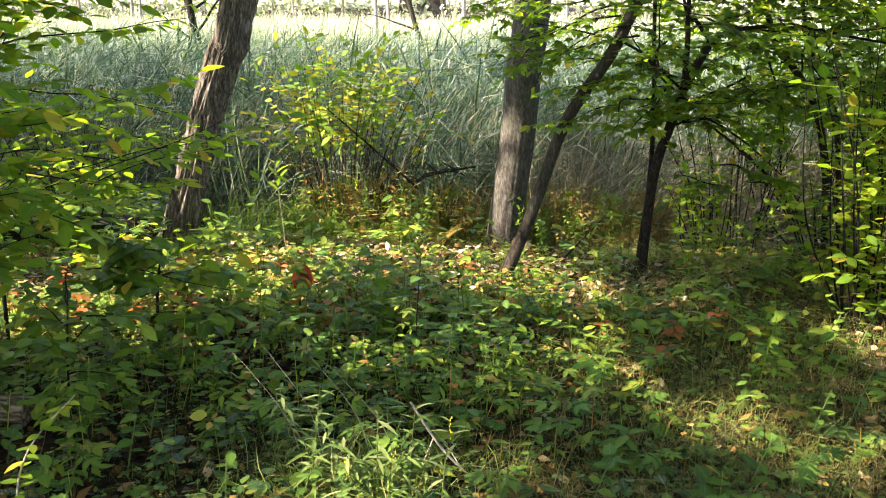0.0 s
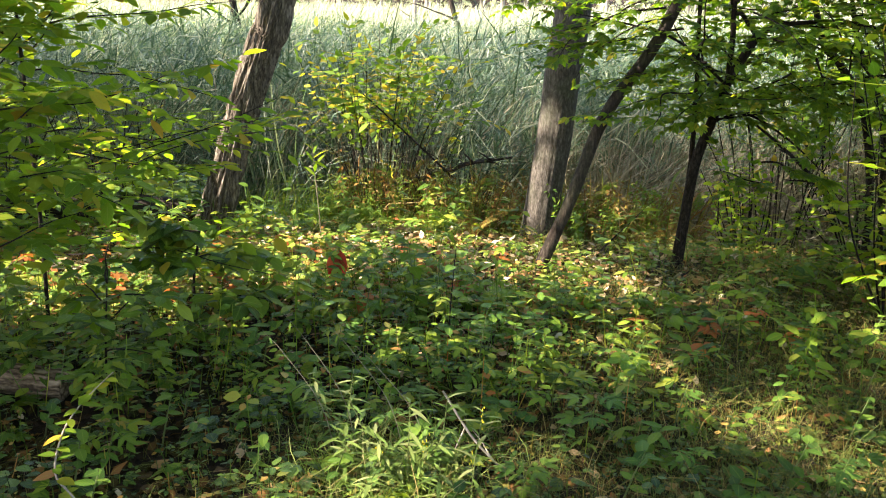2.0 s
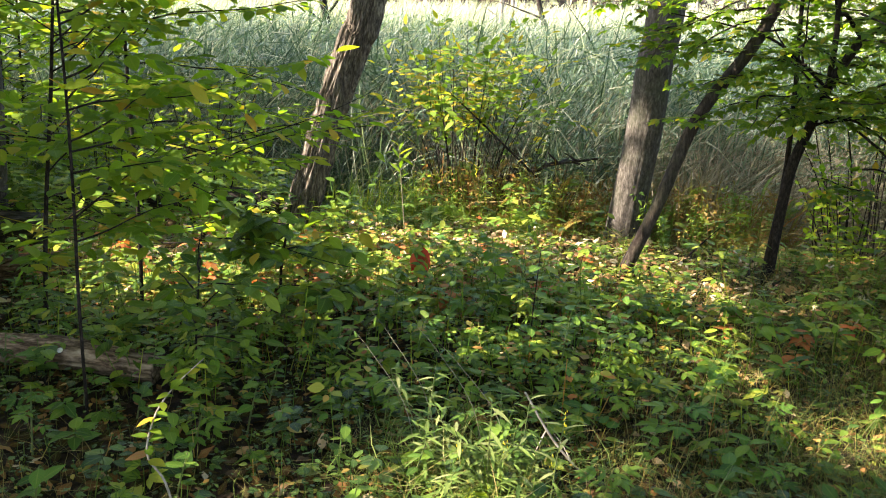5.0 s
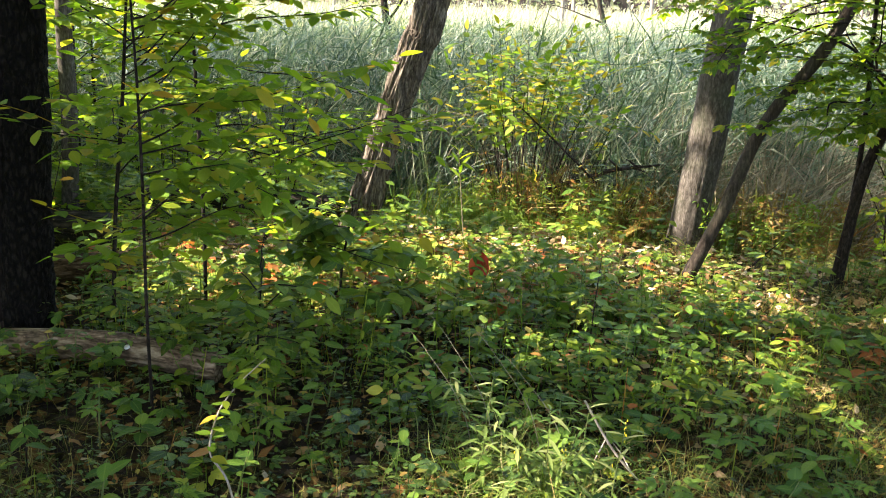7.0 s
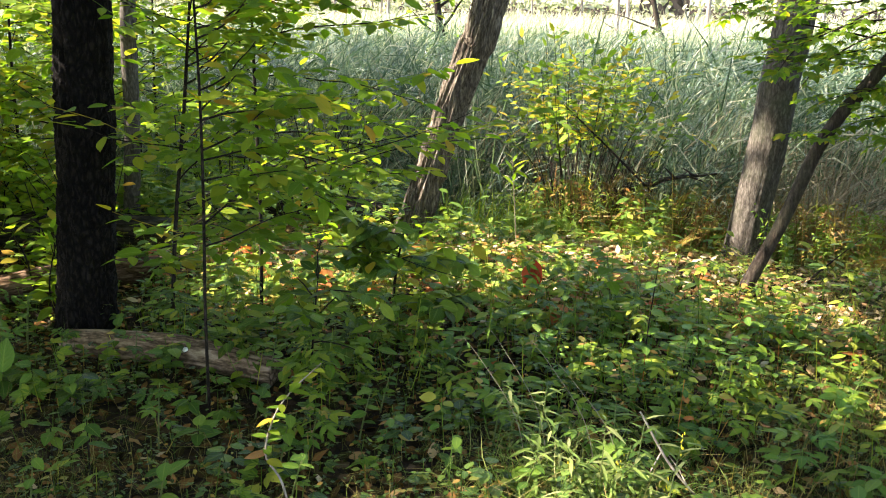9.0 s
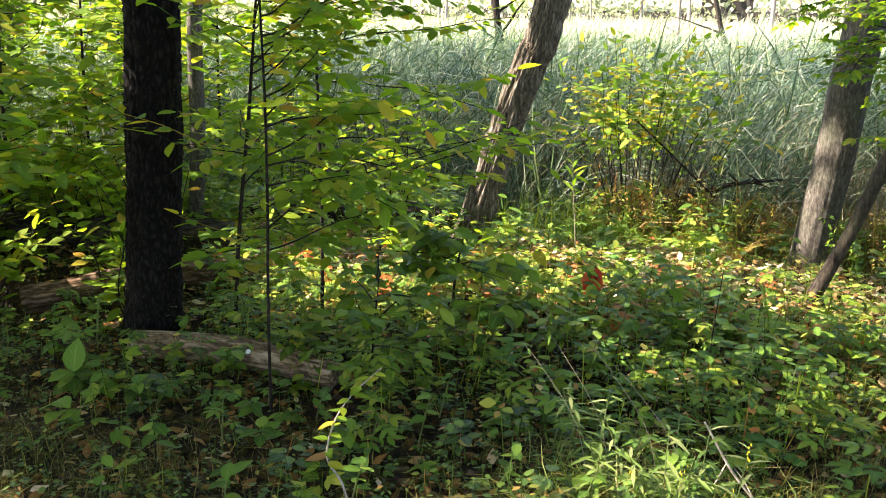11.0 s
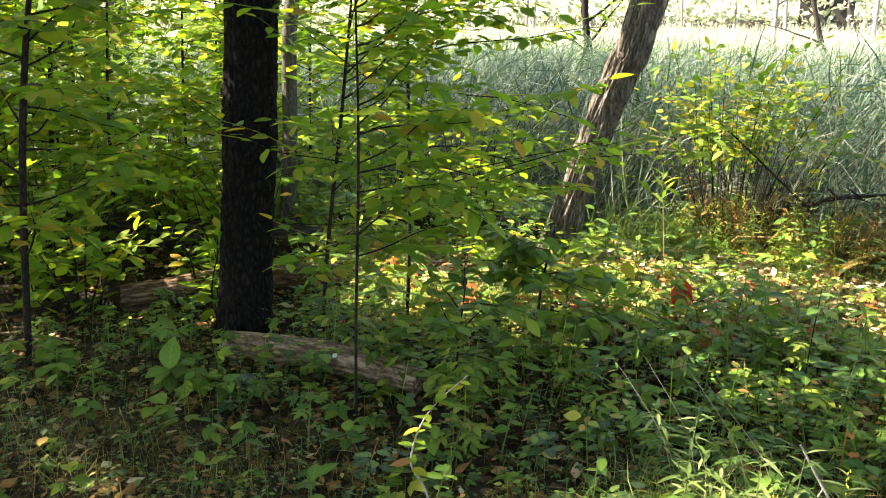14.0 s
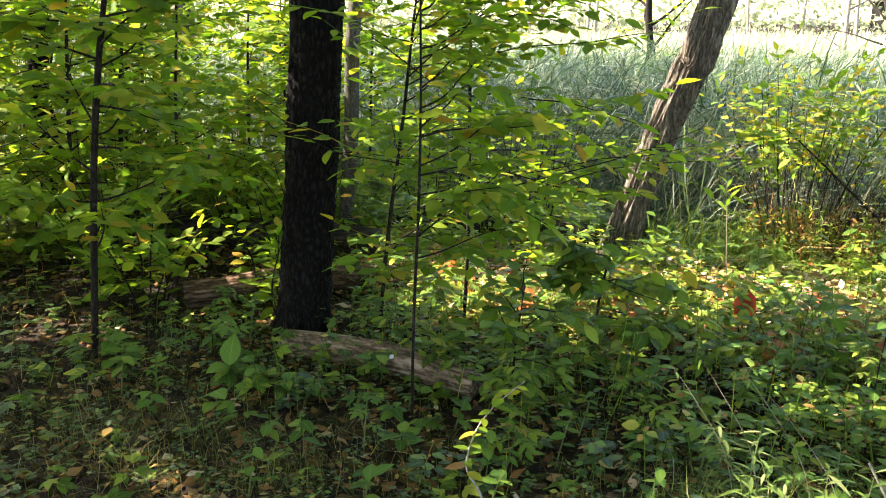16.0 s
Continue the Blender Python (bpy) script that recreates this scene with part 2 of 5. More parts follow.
BARK_TWIG = bark_material("dark twig bark", (0.005, 0.004, 0.003), (0.013, 0.0095, 0.007), (0.036, 0.028, 0.021), 90, (1, 1, 0.4), 0.4)
BARK_PALE = bark_material("bleached dead wood", (0.10, 0.08, 0.06), (0.2, 0.165, 0.125), (0.34, 0.29, 0.23), 60, (1, 1, 0.15), 0.4)
STEM_GREEN = plain_material("green stalk", (0.05, 0.08, 0.02), (0.12, 0.13, 0.04), 40, 0.6)
WOOD_ROT = bark_material("weathered grey log", (0.03, 0.018, 0.01), (0.15, 0.1, 0.06), (0.32, 0.235, 0.155), 60, (1, 1, 0.12), 0.8, 0.2, ridges=0.45, cells=34.0)
WOOD_RED = bark_material("rotten reddish log", (0.02, 0.011, 0.006), (0.085, 0.05, 0.028), (0.2, 0.135, 0.085), 60, (1, 1, 0.12), 0.8, ridges=0.45, cells=34.0)
WOOD_DARK = bark_material("dark-toned log", (0.008, 0.006, 0.005), (0.026, 0.02, 0.015), (0.07, 0.055, 0.04), 50, (1, 1, 0.15), 0.8, 0.25, ridges=0.45, cells=34.0)
# Glare and haze over the marsh are put into this pale colour.
MAT_FAR = leaf_material("distant leaf paled for sun and haze", [(0.0, (0.22, 0.26, 0.13)), (0.5, (0.42, 0.44, 0.28)), (1.0, (0.6, 0.58, 0.42))], glow=0.5, ill=0.0, tint=(1.2, 1.2, 0.9))
MAT_SOIL = ground_material()
MAT_SHED = plain_material("weathered dark boards", (0.02, 0.018, 0.015), (0.05, 0.042, 0.035), 6)
MAT_FUNGUS = plain_material("pale bracket fungus", (0.6, 0.57, 0.5), (0.8, 0.77, 0.7), 60)
MAT_FLOWER = plain_material("yellow flower head", (0.55, 0.4, 0.02), (0.75, 0.6, 0.04), 60)


# ---- building blocks ----
def build_mesh(name, verts, faces, uv=None, smooth=True):
    mesh = bpy.data.meshes.new(name)
    verts, faces = np.ascontiguousarray(verts, np.float32), np.ascontiguousarray(faces, np.int32)
    mesh.vertices.add(len(verts))
    mesh.vertices.foreach_set("co", verts.ravel())
    mesh.loops.add(faces.size)
    mesh.loops.foreach_set("vertex_index", faces.ravel())
    mesh.polygons.add(len(faces))
    mesh.polygons.foreach_set("loop_start", np.arange(0, faces.size, faces.shape[1], dtype=np.int32))
    mesh.polygons.foreach_set("use_smooth", np.full(len(faces), smooth))
    if uv is not None:
        mesh.uv_layers.new(name="UVMap").data.foreach_set("uv", np.ascontiguousarray(uv[faces.ravel()], np.float32).ravel())
    mesh.update(calc_edges=True)
    return mesh


def joined(shapes):
    """Several (verts, faces, uv) as one."""
    verts, faces, uvs, base = [], [], [], 0
    for v, f, u in shapes:
        verts.append(v), faces.append(f + base), uvs.append(u)
        base += len(v)
    return np.concatenate(verts), np.concatenate(faces), np.concatenate(uvs)


def part(name, shape, material, parent=None, label="", smooth=True):
    mesh = shape if isinstance(shape, bpy.types.Mesh) else build_mesh(name, shape[0], shape[1], shape[2], smooth)
    if not mesh.materials:
        mesh.materials.append(material)
    ob = new(name, mesh)
    ob.parent = parent
    return tagged(ob, label) if label else ob


def thing(name, label, category, place=(0, 0, 0), group="", kind=""):
    ob = new(name)
    ob.empty_display_size = 0.1
    ob.location = place
    return tagged(ob, label, category, group, kind)


def stuff(name, shape, material, label, category, smooth=True):
    return tagged(part(name, shape, material, None, "", smooth), label, category, "", "stuff")


LATTICE = np.random.default_rng(5).random((64, 64, 64)).astype(np.float32)


def soft_noise(x, y, z):
    """Smooth chance values from 0 to 1 in space."""
    x, y, z = np.broadcast_arrays(np.asarray(x, float), np.asarray(y, float), np.asarray(z, float))
    i, j, k = (np.floor(c).astype(int) for c in (x, y, z))
    u, v, w = ((lambda f: f * f * (3 - 2 * f))(c - np.floor(c)) for c in (x, y, z))
    total = 0
    for a, b, c in ((a, b, c) for a in (0, 1) for b in (0, 1) for c in (0, 1)):
        total = total + LATTICE[(i + a) % 64, (j + b) % 64, (k + c) % 64] * (u if a else 1 - u) * (v if b else 1 - v) * (w if c else 1 - w)
    return total


def ground_height(x, y):
    """Level woodland floor that falls to the marsh."""
    x, y = np.asarray(x, float), np.asarray(y, float)
    s = np.clip((y - 4.9 + 0.2 * np.sin(x * 0.7)) / 3.7, 0, 1)
    rough = (soft_noise(x * 1.3 + 9, y * 1.3, 0.5) - 0.5) * 0.09 + (soft_noise(x * 5, y * 5 + 3, 1.5) - 0.5) * 0.03
    near = np.exp(-((np.hypot(x, y) / 60.0) ** 2))
    bank = np.clip((np.hypot(x, y) - 88.0) / 25.0, 0, 1)
    return -0.95 * s * s * (3 - 2 * s) + rough * near + 1.9 * bank * bank * (3 - 2 * bank)


def unit(v):
    return v / np.maximum(np.linalg.norm(v, axis=-1, keepdims=True), 1e-9)


def leaf_shape(rows=5, width=0.55, fold=0.25, droop=0.18, tip=1.0, wave=0.0):
    """A leaf one long from its stalk, along +y, seen from +z."""
    v = np.linspace(0, 1, rows + 1)
    half = width / 2 * np.sin(np.pi * np.clip(v, 0.02, 0.985) ** (0.82 * tip)) ** 0.85
    verts, uv = [], []
    for n, (a, h) in enumerate(zip(v, half)):
        lift = -droop * a * a
        curl = wave * math.sin(n * 2.3)
        verts += [(-h, a, lift + fold * h + curl * h), (0, a, lift), (h, a, lift + fold * h - curl * h)]
        uv += [(0, a), (0.5, a), (1, a)]
    faces = [(3 * n + s, 3 * n + s + 1, 3 * n + s + 4, 3 * n + s + 3) for n in range(rows) for s in (0, 1)]
    return np.array(verts), np.array(faces), np.array(uv)


def lobed_shape(rows=3):
    """A three-pointed leaf."""
    shapes = []
    for turn, size, start in ((0, 1.0, 0.0), (0.85, 0.72, 0.12), (-0.85, 0.72, 0.12)):
        v, f, u = leaf_shape(rows, 0.5, 0.15, 0.12)
        v = v * size
        c, s = math.cos(turn), math.sin(turn)
        v = np.stack([v[:, 0] * c + v[:, 1] * s, -v[:, 0] * s + v[:, 1] * c + start, v[:, 2] + 0.004 * abs(turn)], 1)
        shapes.append((v, f, u))
    return joined(shapes)


def blade_shape(rows=4, width=0.02, bend=0.5):
    """A narrow blade one long that rises along +z and bends towards +y."""
    a = np.linspace(0, 1, rows + 1)
    lean = bend * a**2.0
    up = np.cumsum(np.r_[0, np.sqrt(np.maximum(np.diff(a) ** 2 - np.diff(lean) ** 2, 1e-5))])
    half = width / 2 * np.minimum(1, (1.02 - a) * 2.4)
    verts = np.concatenate([[(-h, l, z), (h, l, z)] for h, l, z in zip(half, lean, up)])
    uv = np.concatenate([[(0.2, b), (0.8, b)] for b in a])
    faces = np.array([(2 * n, 2 * n + 1, 2 * n + 3, 2 * n + 2) for n in range(rows)])
    return verts, faces, uv


def frames(ahead, up):
    """Turns whose second column goes ahead and whose third is near up."""
    ahead = unit(ahead)
    side = unit(np.cross(ahead, up))
    return np.stack([side, ahead, np.cross(side, ahead)], -1)


def spin(angle, tilt_x=0.0, tilt_y=0.0):
    """Turns about z after small leans."""
    angle = np.asarray(angle, float)
    c, s = np.cos(angle), np.sin(angle)
    o, z = np.ones_like(c), np.zeros_like(c)
    m = np.stack([np.stack([c, -s, z], -1), np.stack([s, c, z], -1), np.stack([z, z, o], -1)], -2)
    tx, ty = np.broadcast_to(tilt_x, c.shape), np.broadcast_to(tilt_y, c.shape)
    a = np.stack([np.stack([o, z, z], -1), np.stack([z, np.cos(tx), -np.sin(tx)], -1), np.stack([z, np.sin(tx), np.cos(tx)], -1)], -2)
    b = np.stack([np.stack([np.cos(ty), z, np.sin(ty)], -1), np.stack([z, o, z], -1), np.stack([-np.sin(ty), z, np.cos(ty)], -1)], -2)
    return b @ a @ m


def scatter(shape, places, turns, sizes):
    """Many copies of a shape as one."""
    verts, faces, uv = shape
    places, sizes = np.asarray(places, float), np.asarray(sizes, float)
    sizes = sizes[:, None] * np.ones(3) if sizes.ndim == 1 else sizes
    v = np.einsum("nij,nkj->nki", turns, verts[None] * sizes[:, None]) + places[:, None]
    f = faces[None] + (np.arange(len(places)) * len(verts))[:, None, None]
    return v.reshape(-1, 3), f.reshape(-1, faces.shape[1]), np.tile(uv, (len(places), 1))


def smooth_path(points, steps):
    """Points of a soft curve through the given ones."""
    p = np.asarray(points, float)
    p = np.vstack([2 * p[0] - p[1], p, 2 * p[-1] - p[-2]])
    out = []
    for n in range(1, len(p) - 2):
        for s in np.linspace(0, 1, steps, endpoint=False):
            a, b, c, d = p[n - 1], p[n], p[n + 1], p[n + 2]
            out.append(0.5 * (2 * b + (c - a) * s + (2 * a - 5 * b + 4 * c - d) * s * s + (3 * b - a - 3 * c + d) * s**3))
    out.append(p[-2])
    return np.array(out)


def tube(points, radii, sides=8, relief=None, cap=True):
    """A round limb along points; relief(angle, length) gives its radius a factor."""
    p = np.asarray(points, float)
    r = np.interp(np.linspace(0, 1, len(p)), np.linspace(0, 1, len(radii)), radii)
    along = unit(np.gradient(p, axis=0))
    helper = np.eye(3)[np.argmin(np.abs(along.mean(0)))][None]
    side = unit(np.cross(helper, along))
    other = np.cross(along, side)
    angle = np.linspace(0, 2 * np.pi, sides, endpoint=False)
    length = np.r_[0, np.cumsum(np.linalg.norm(np.diff(p, axis=0), axis=1))]
    rr = r[:, None] * np.ones((1, sides))
    if relief is not None:
        rr = rr * relief(angle[None, :], length[:, None])
    v = p[:, None] + rr[..., None] * (np.cos(angle)[None, :, None] * side[:, None] + np.sin(angle)[None, :, None] * other[:, None])
    n, k = np.meshgrid(np.arange(len(p) - 1), np.arange(sides), indexing="ij")
    a, b = n * sides + k, n * sides + (k + 1) % sides
    f = np.stack([a, b, b + sides, a + sides], -1).reshape(-1, 4)
    uv = np.stack(np.broadcast_arrays(angle[None, :] / 6.283, length[:, None]), -1).reshape(-1, 2)
    v = v.reshape(-1, 3)
    if cap:
        ends = []
        for ring, middle in ((0, p[0]), (len(p) - 1, p[-1])):
            base = len(v)
            inner = v[ring * sides : (ring + 1) * sides] * 0.5 + middle * 0.5
            v = np.vstack([v, inner, middle[None]])
            uv = np.vstack([uv, np.zeros((sides + 1, 2))])
            for k in range(sides):
                q = (k + 1) % sides
                ends += [(ring * sides + k, ring * sides + q, base + q, base + k), (base + k, base + q, base + sides, base + sides)]
        f = np.vstack([f, [e for e in ends if e[2] != e[3]]])
        fan = [e for e in ends if e[2] == e[3]]
        fan = [(fan[n][0], fan[n][1], fan[(n + 1) % len(fan)][1], fan[n][2]) for n in range(0, len(fan), 2)]
        f = np.vstack([f, fan])
    return v, f, uv


# ---- ground ----
def spread(fine_low, fine_high, step, reach):
    """Coordinates that are close together in the middle and far apart outside."""
    core = np.arange(fine_low, fine_high + step, step)
    grow = step * 1.22 ** np.arange(60)
    out = np.cumsum(grow)
    out = out[out < reach]
    return np.r_[(fine_low - out)[::-1], core, core[-1] + out]


def build_ground():
    gx, gy = spread(-9, 7, 0.07, 900), spread(0.5, 11, 0.07, 900)
    x, y = np.meshgrid(gx, gy)
    z = ground_height(x, y)
    n, m = x.shape
    i, j = np.meshgrid(np.arange(n - 1), np.arange(m - 1), indexing="ij")
    a = i * m + j
    faces = np.stack([a, a + 1, a + m + 1, a + m], -1).reshape(-1, 4)
    verts = np.stack([x, y, z], -1).reshape(-1, 3)
    ob = part("ground", (verts, faces, verts[:, :2]), MAT_SOIL)
    tagged(ob, "dark forest soil under fallen leaves, sloping to a marsh", "ground", "", "structure")


build_ground()

# Openings cut in the unseen leaf roof so sun strikes a place: place, width.
OPENINGS = [
    ((-1.40, 5.05, 0.95), 0.36), ((0.42, 5.82, 0.66), 0.17), ((-0.28, 2.35, 0.12), 0.36), ((-0.35, 2.2, 0.2), 0.28), ((0.0, 2.4, 0.25), 0.22), ((1.95, 3.8, 0.7), 0.24),
    ((-1.1, 2.08, 0.28), 0.22), ((-3.55, 2.55, 0.03), 0.24), ((-0.15, 4.75, 0.1), 0.42), ((-0.85, 4.85, 0.1), 0.36), ((0.3, 4.4, 0.1), 0.25), ((-1.8, 4.1, 0.2), 0.34),
    ((-2.6, 4.05, 0.2), 0.38), ((-1.0, 6.8, 0.9), 0.5), ((-0.4, 6.9, 0.7), 0.4), ((0.12, 2.9, 0.3), 0.2), ((-2.4, 2.4, 0.2), 0.12), ((-2.1, 1.75, 0.02), 0.1),
    ((-1.2, 4.7, 0.2), 0.34), ((-0.15, 5.4, 0.1), 0.32), ((-2.1, 3.6, 0.3), 0.3), ((1.2, 4.5, 1.0), 0.2), ((-3.2, 3.3, 0.3), 0.3), ((-3.8, 3.3, 0.15), 0.25),
]


def in_opening(p, ease=1.0):
    """Which places lie on a way from the sun to an opening's place."""
    s = np.array(SUN)
    keep = np.zeros(len(p), bool)
    for place, width in OPENINGS:
        d = p - np.array(place)
        off = d - (d @ s)[:, None] * s
        keep |= (np.linalg.norm(off, axis=1) < ease * width * (0.75 + 0.5 * soft_noise(*(p.T * 1.7)))) & (d @ s > 0.25)
    return keep


def sunlit(p):
    """Places where roof leaves are left out to let sun in, also over the open marsh."""
    s = np.array(SUN)
    keep = in_opening(p)
    fall = p - s * (p[:, 2:] / s[2])
    # Chance gaps in the unseen roof, more or fewer over chosen stretches of floor.
    fleck = soft_noise(fall[:, 0] * 2.4, fall[:, 1] * 2.4, 8.5) * 0.55 + soft_noise(fall[:, 0] * 6.5, fall[:, 1] * 6.5, 2.5) * 0.45
    dim = np.clip((-0.4 - fall[:, 0]) * 2.5, 0, 1) * np.clip((3.1 - fall[:, 1]) * 2.0, 0, 1)
    path = np.exp(-(((fall[:, 0] - 0.8) / 0.8) ** 2)) * np.clip(3.5 - fall[:, 1], 0, 1)
    open_ground = np.exp(-(((fall[:, 0] + 0.9) / 1.85) ** 4 + ((fall[:, 1] - 4.3) / 1.05) ** 4))
    bushes = np.exp(-(((fall[:, 0] - 1.85) / 0.6) ** 2 + ((fall[:, 1] - 3.2) / 0.9) ** 2))
    glade = np.exp(-(((fall[:, 0] + 0.4) / 1.1) ** 4 + ((fall[:, 1] - 3.25) / 0.45) ** 4))
    spark = soft_noise(fall[:, 0] * 4.6 + 7, fall[:, 1] * 4.6, 4.5)
    keep |= (spark > 0.8) & (fall[:, 1] < 3.6) & (fall[:, 1] > 1.4)
    keep |= fleck > 0.56 + 0.19 * dim + 0.22 * path - 0.25 * open_ground - 0.2 * bushes - 0.13 * glade
    return keep | (fall[:, 1] > 9.9 + 4.0 * np.clip(fall[:, 0] - 0.6, 0, 1) + 2.5 * soft_noise(fall[:, 0] * 0.5, 3.3, 0.2))


# ---- trees ----
CANOPY_LEAF = leaf_shape(2, 0.62, 0.2, 0.2)


def crown_shape(centre, radii, clumps, leaves, size, seed):
    """Clumps of leaves in a wide crown, with gaps."""
    r = np.random.default_rng(seed)
    d = unit(r.normal(size=(clumps, 3))) * r.random((clumps, 1)) ** 0.45
    middles = np.array(centre) + d * np.array(radii)
    p = np.repeat(middles, leaves, 0) + r.normal(size=(clumps * leaves, 3)) * [0.42, 0.42, 0.22]
    lump = soft_noise(p[:, 0] * 0.9, p[:, 1] * 0.9, p[:, 2] * 0.9) * 0.65 + soft_noise(p[:, 0] * 2.6, p[:, 1] * 2.6, p[:, 2] * 2.6) * 0.35
    p = p[(p[:, 2] > 2.9) & ~sunlit(p) & (lump > 0.43)]
    ahead = np.c_[r.normal(size=(len(p), 2)), r.normal(size=len(p)) * 0.35 - 0.3]
    turns = frames(ahead, np.c_[r.normal(size=(len(p), 2)) * 0.4, np.ones(len(p))])
    return scatter(CANOPY_LEAF, p, turns, size * r.uniform(0.75, 1.25, len(p)))


def furrows(depth, across, along, seed, plates=0.0):
    def relief(angle, length):
        x, y = np.cos(angle), np.sin(angle)
        twist = length * 0.35
        xa, ya = np.cos(angle + twist * 0.4), np.sin(angle + twist * 0.4)
        ridge = 1 - np.abs(2 * soft_noise(xa * across + seed, ya * across, length * along) - 1)
        ridge2 = 1 - np.abs(2 * soft_noise(xa * across * 1.9 + seed, ya * across * 1.9 + 7, length * along * 1.6 + 3) - 1)
        lump = soft_noise(x * 1.2 + seed, y * 1.2, length * 1.4)
        groove = np.clip(ridge * 0.65 + ridge2 * 0.35, 0, 1) ** 2.2
        value = 1 + depth * (0.6 - groove) + 0.06 * (lump - 0.5)
        if plates:
            step = soft_noise(x * across * 0.9 + 11, y * across * 0.9, length * along * 2.4 + seed)
            value = value + plates * (step * 5 % 1.0 - 0.5)
        return value + 0.0 * x
    return relief


def branch_curve(start, heading, length, rise, seed, bends=5):
    r = np.random.default_rng(seed)
    p, out = np.array(start, float), [np.array(start, float)]
    h = unit(np.array(heading, float))
    for n in range(bends):
        h = unit(h + r.normal(size=3) * 0.13 + [0, 0, rise / bends])
        p = p + h * length / bends
        out.append(p)
    return np.array(out)


def big_tree(name, label, points, radii, material, relief, crown, seed, sides=80, fine_top=1.9):
    """A tree with its trunk, some limbs and its crown."""
    points = np.array(points, float)
    root = thing(name, label, "tree", points[0])
    local = points - points[0]
    dense = smooth_path(local, 60)
    steps = [0.0]
    for a, b in zip(dense[:-1], dense[1:]):
        steps.append(steps[-1] + np.linalg.norm(b - a))
    marks = [0.0]
    while marks[-1] < steps[-1]:
        marks.append(marks[-1] + (0.008 if marks[-1] < fine_top else 0.15))
    path = np.stack([np.interp(marks, steps, dense[:, k]) for k in range(3)], 1)
    share = np.array(marks) / steps[-1]
    r = np.interp(share, np.linspace(0, 1, len(radii)), radii) * (1 + 0.45 * np.exp(-np.array(marks) / 0.12))
    part("trunk", tube(path, r, sides, relief, False), material, root)
    centre, spread_r, clumps, leaves, size = crown
    rr = np.random.default_rng(seed)
    for k in range(7):
        start = path[int(np.searchsorted(share, 0.66 + 0.04 * k))]
        to = np.array(centre) - points[0] + rr.normal(size=3) * np.array(spread_r) * 0.6
        curve = smooth_path([start, (start + to) / 2 + rr.normal(size=3) * 0.3, to], 6)
        part("limb", tube(curve, [radii[-1] * 0.7, 0.02], 6), BARK_TWIG, root)
    v, f, u = crown_shape(centre, spread_r, clumps, leaves, size, seed)
    part("crown", (v - points[0], f, u), MAT_CANOPY, root, "spreading crown of green leaves")
    return root


big_tree("leaning_tree", "leaning tree with deeply furrowed grey-brown bark, partly sunlit",
         [(-1.70, 5.08, -0.10), (-1.54, 5.08, 0.43), (-1.40, 5.08, 0.88), (-1.27, 5.08, 1.23), (-1.17, 5.08, 1.52), (-0.5, 5.2, 4.0), (0.1, 5.3, 7.0)],
         [0.090, 0.090, 0.090, 0.087, 0.084, 0.075, 0.06], BARK_FURROW, furrows(0.36, 8.5, 5.2, 3), ((-0.5, 5.2, 7.5), (2.6, 2.2, 2.2), 44, 32, 0.17), 21, 150)
big_tree("smooth_tree", "upright tree with pale grey smooth bark at the marsh edge",
         [(0.43, 5.90, -0.25), (0.46, 5.90, 0.15), (0.51, 5.90, 0.59), (0.545, 5.90, 1.09), (0.59, 5.90, 1.53), (0.75, 5.95, 4.0), (0.9, 6.0, 8.0)],
         [0.118, 0.118, 0.118, 0.113, 0.105, 0.09, 0.06], BARK_SMOOTH, furrows(0.05, 5.0, 3.5, 8), ((0.7, 5.6, 8.0), (2.8, 2.4, 2.2), 50, 32, 0.17), 22)
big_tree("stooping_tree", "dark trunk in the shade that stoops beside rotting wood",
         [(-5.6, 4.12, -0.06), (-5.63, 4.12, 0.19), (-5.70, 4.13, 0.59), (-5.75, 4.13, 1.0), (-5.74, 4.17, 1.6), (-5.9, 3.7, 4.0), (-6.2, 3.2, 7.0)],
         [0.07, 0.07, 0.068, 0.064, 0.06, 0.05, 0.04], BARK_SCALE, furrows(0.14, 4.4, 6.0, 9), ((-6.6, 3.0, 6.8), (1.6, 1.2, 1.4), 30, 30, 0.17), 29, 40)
big_tree("dark_tree", "straight tree behind a log, scaly bark darkened for its shade",
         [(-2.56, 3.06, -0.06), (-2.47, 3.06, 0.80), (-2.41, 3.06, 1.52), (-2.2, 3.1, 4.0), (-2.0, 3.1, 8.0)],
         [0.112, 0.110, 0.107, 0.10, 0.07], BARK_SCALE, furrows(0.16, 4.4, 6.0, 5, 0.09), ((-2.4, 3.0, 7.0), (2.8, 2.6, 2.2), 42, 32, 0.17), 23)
big_tree("thin_tree", "thin pale-barked tree near fallen logs",
         [(-3.41, 4.60, -0.15), (-3.32, 4.60, 0.70), (-3.26, 4.60, 1.57), (-3.25, 5.0, 2.8), (-3.1, 5.2, 4.0), (-3.0, 5.2, 6.0)],
         [0.05, 0.046, 0.042, 0.038, 0.035, 0.02], BARK_SMOOTH, furrows(0.08, 3.5, 4.0, 2), ((-3.2, 4.8, 6.6), (1.9, 1.8, 1.4), 35, 30, 0.16), 24, 32)
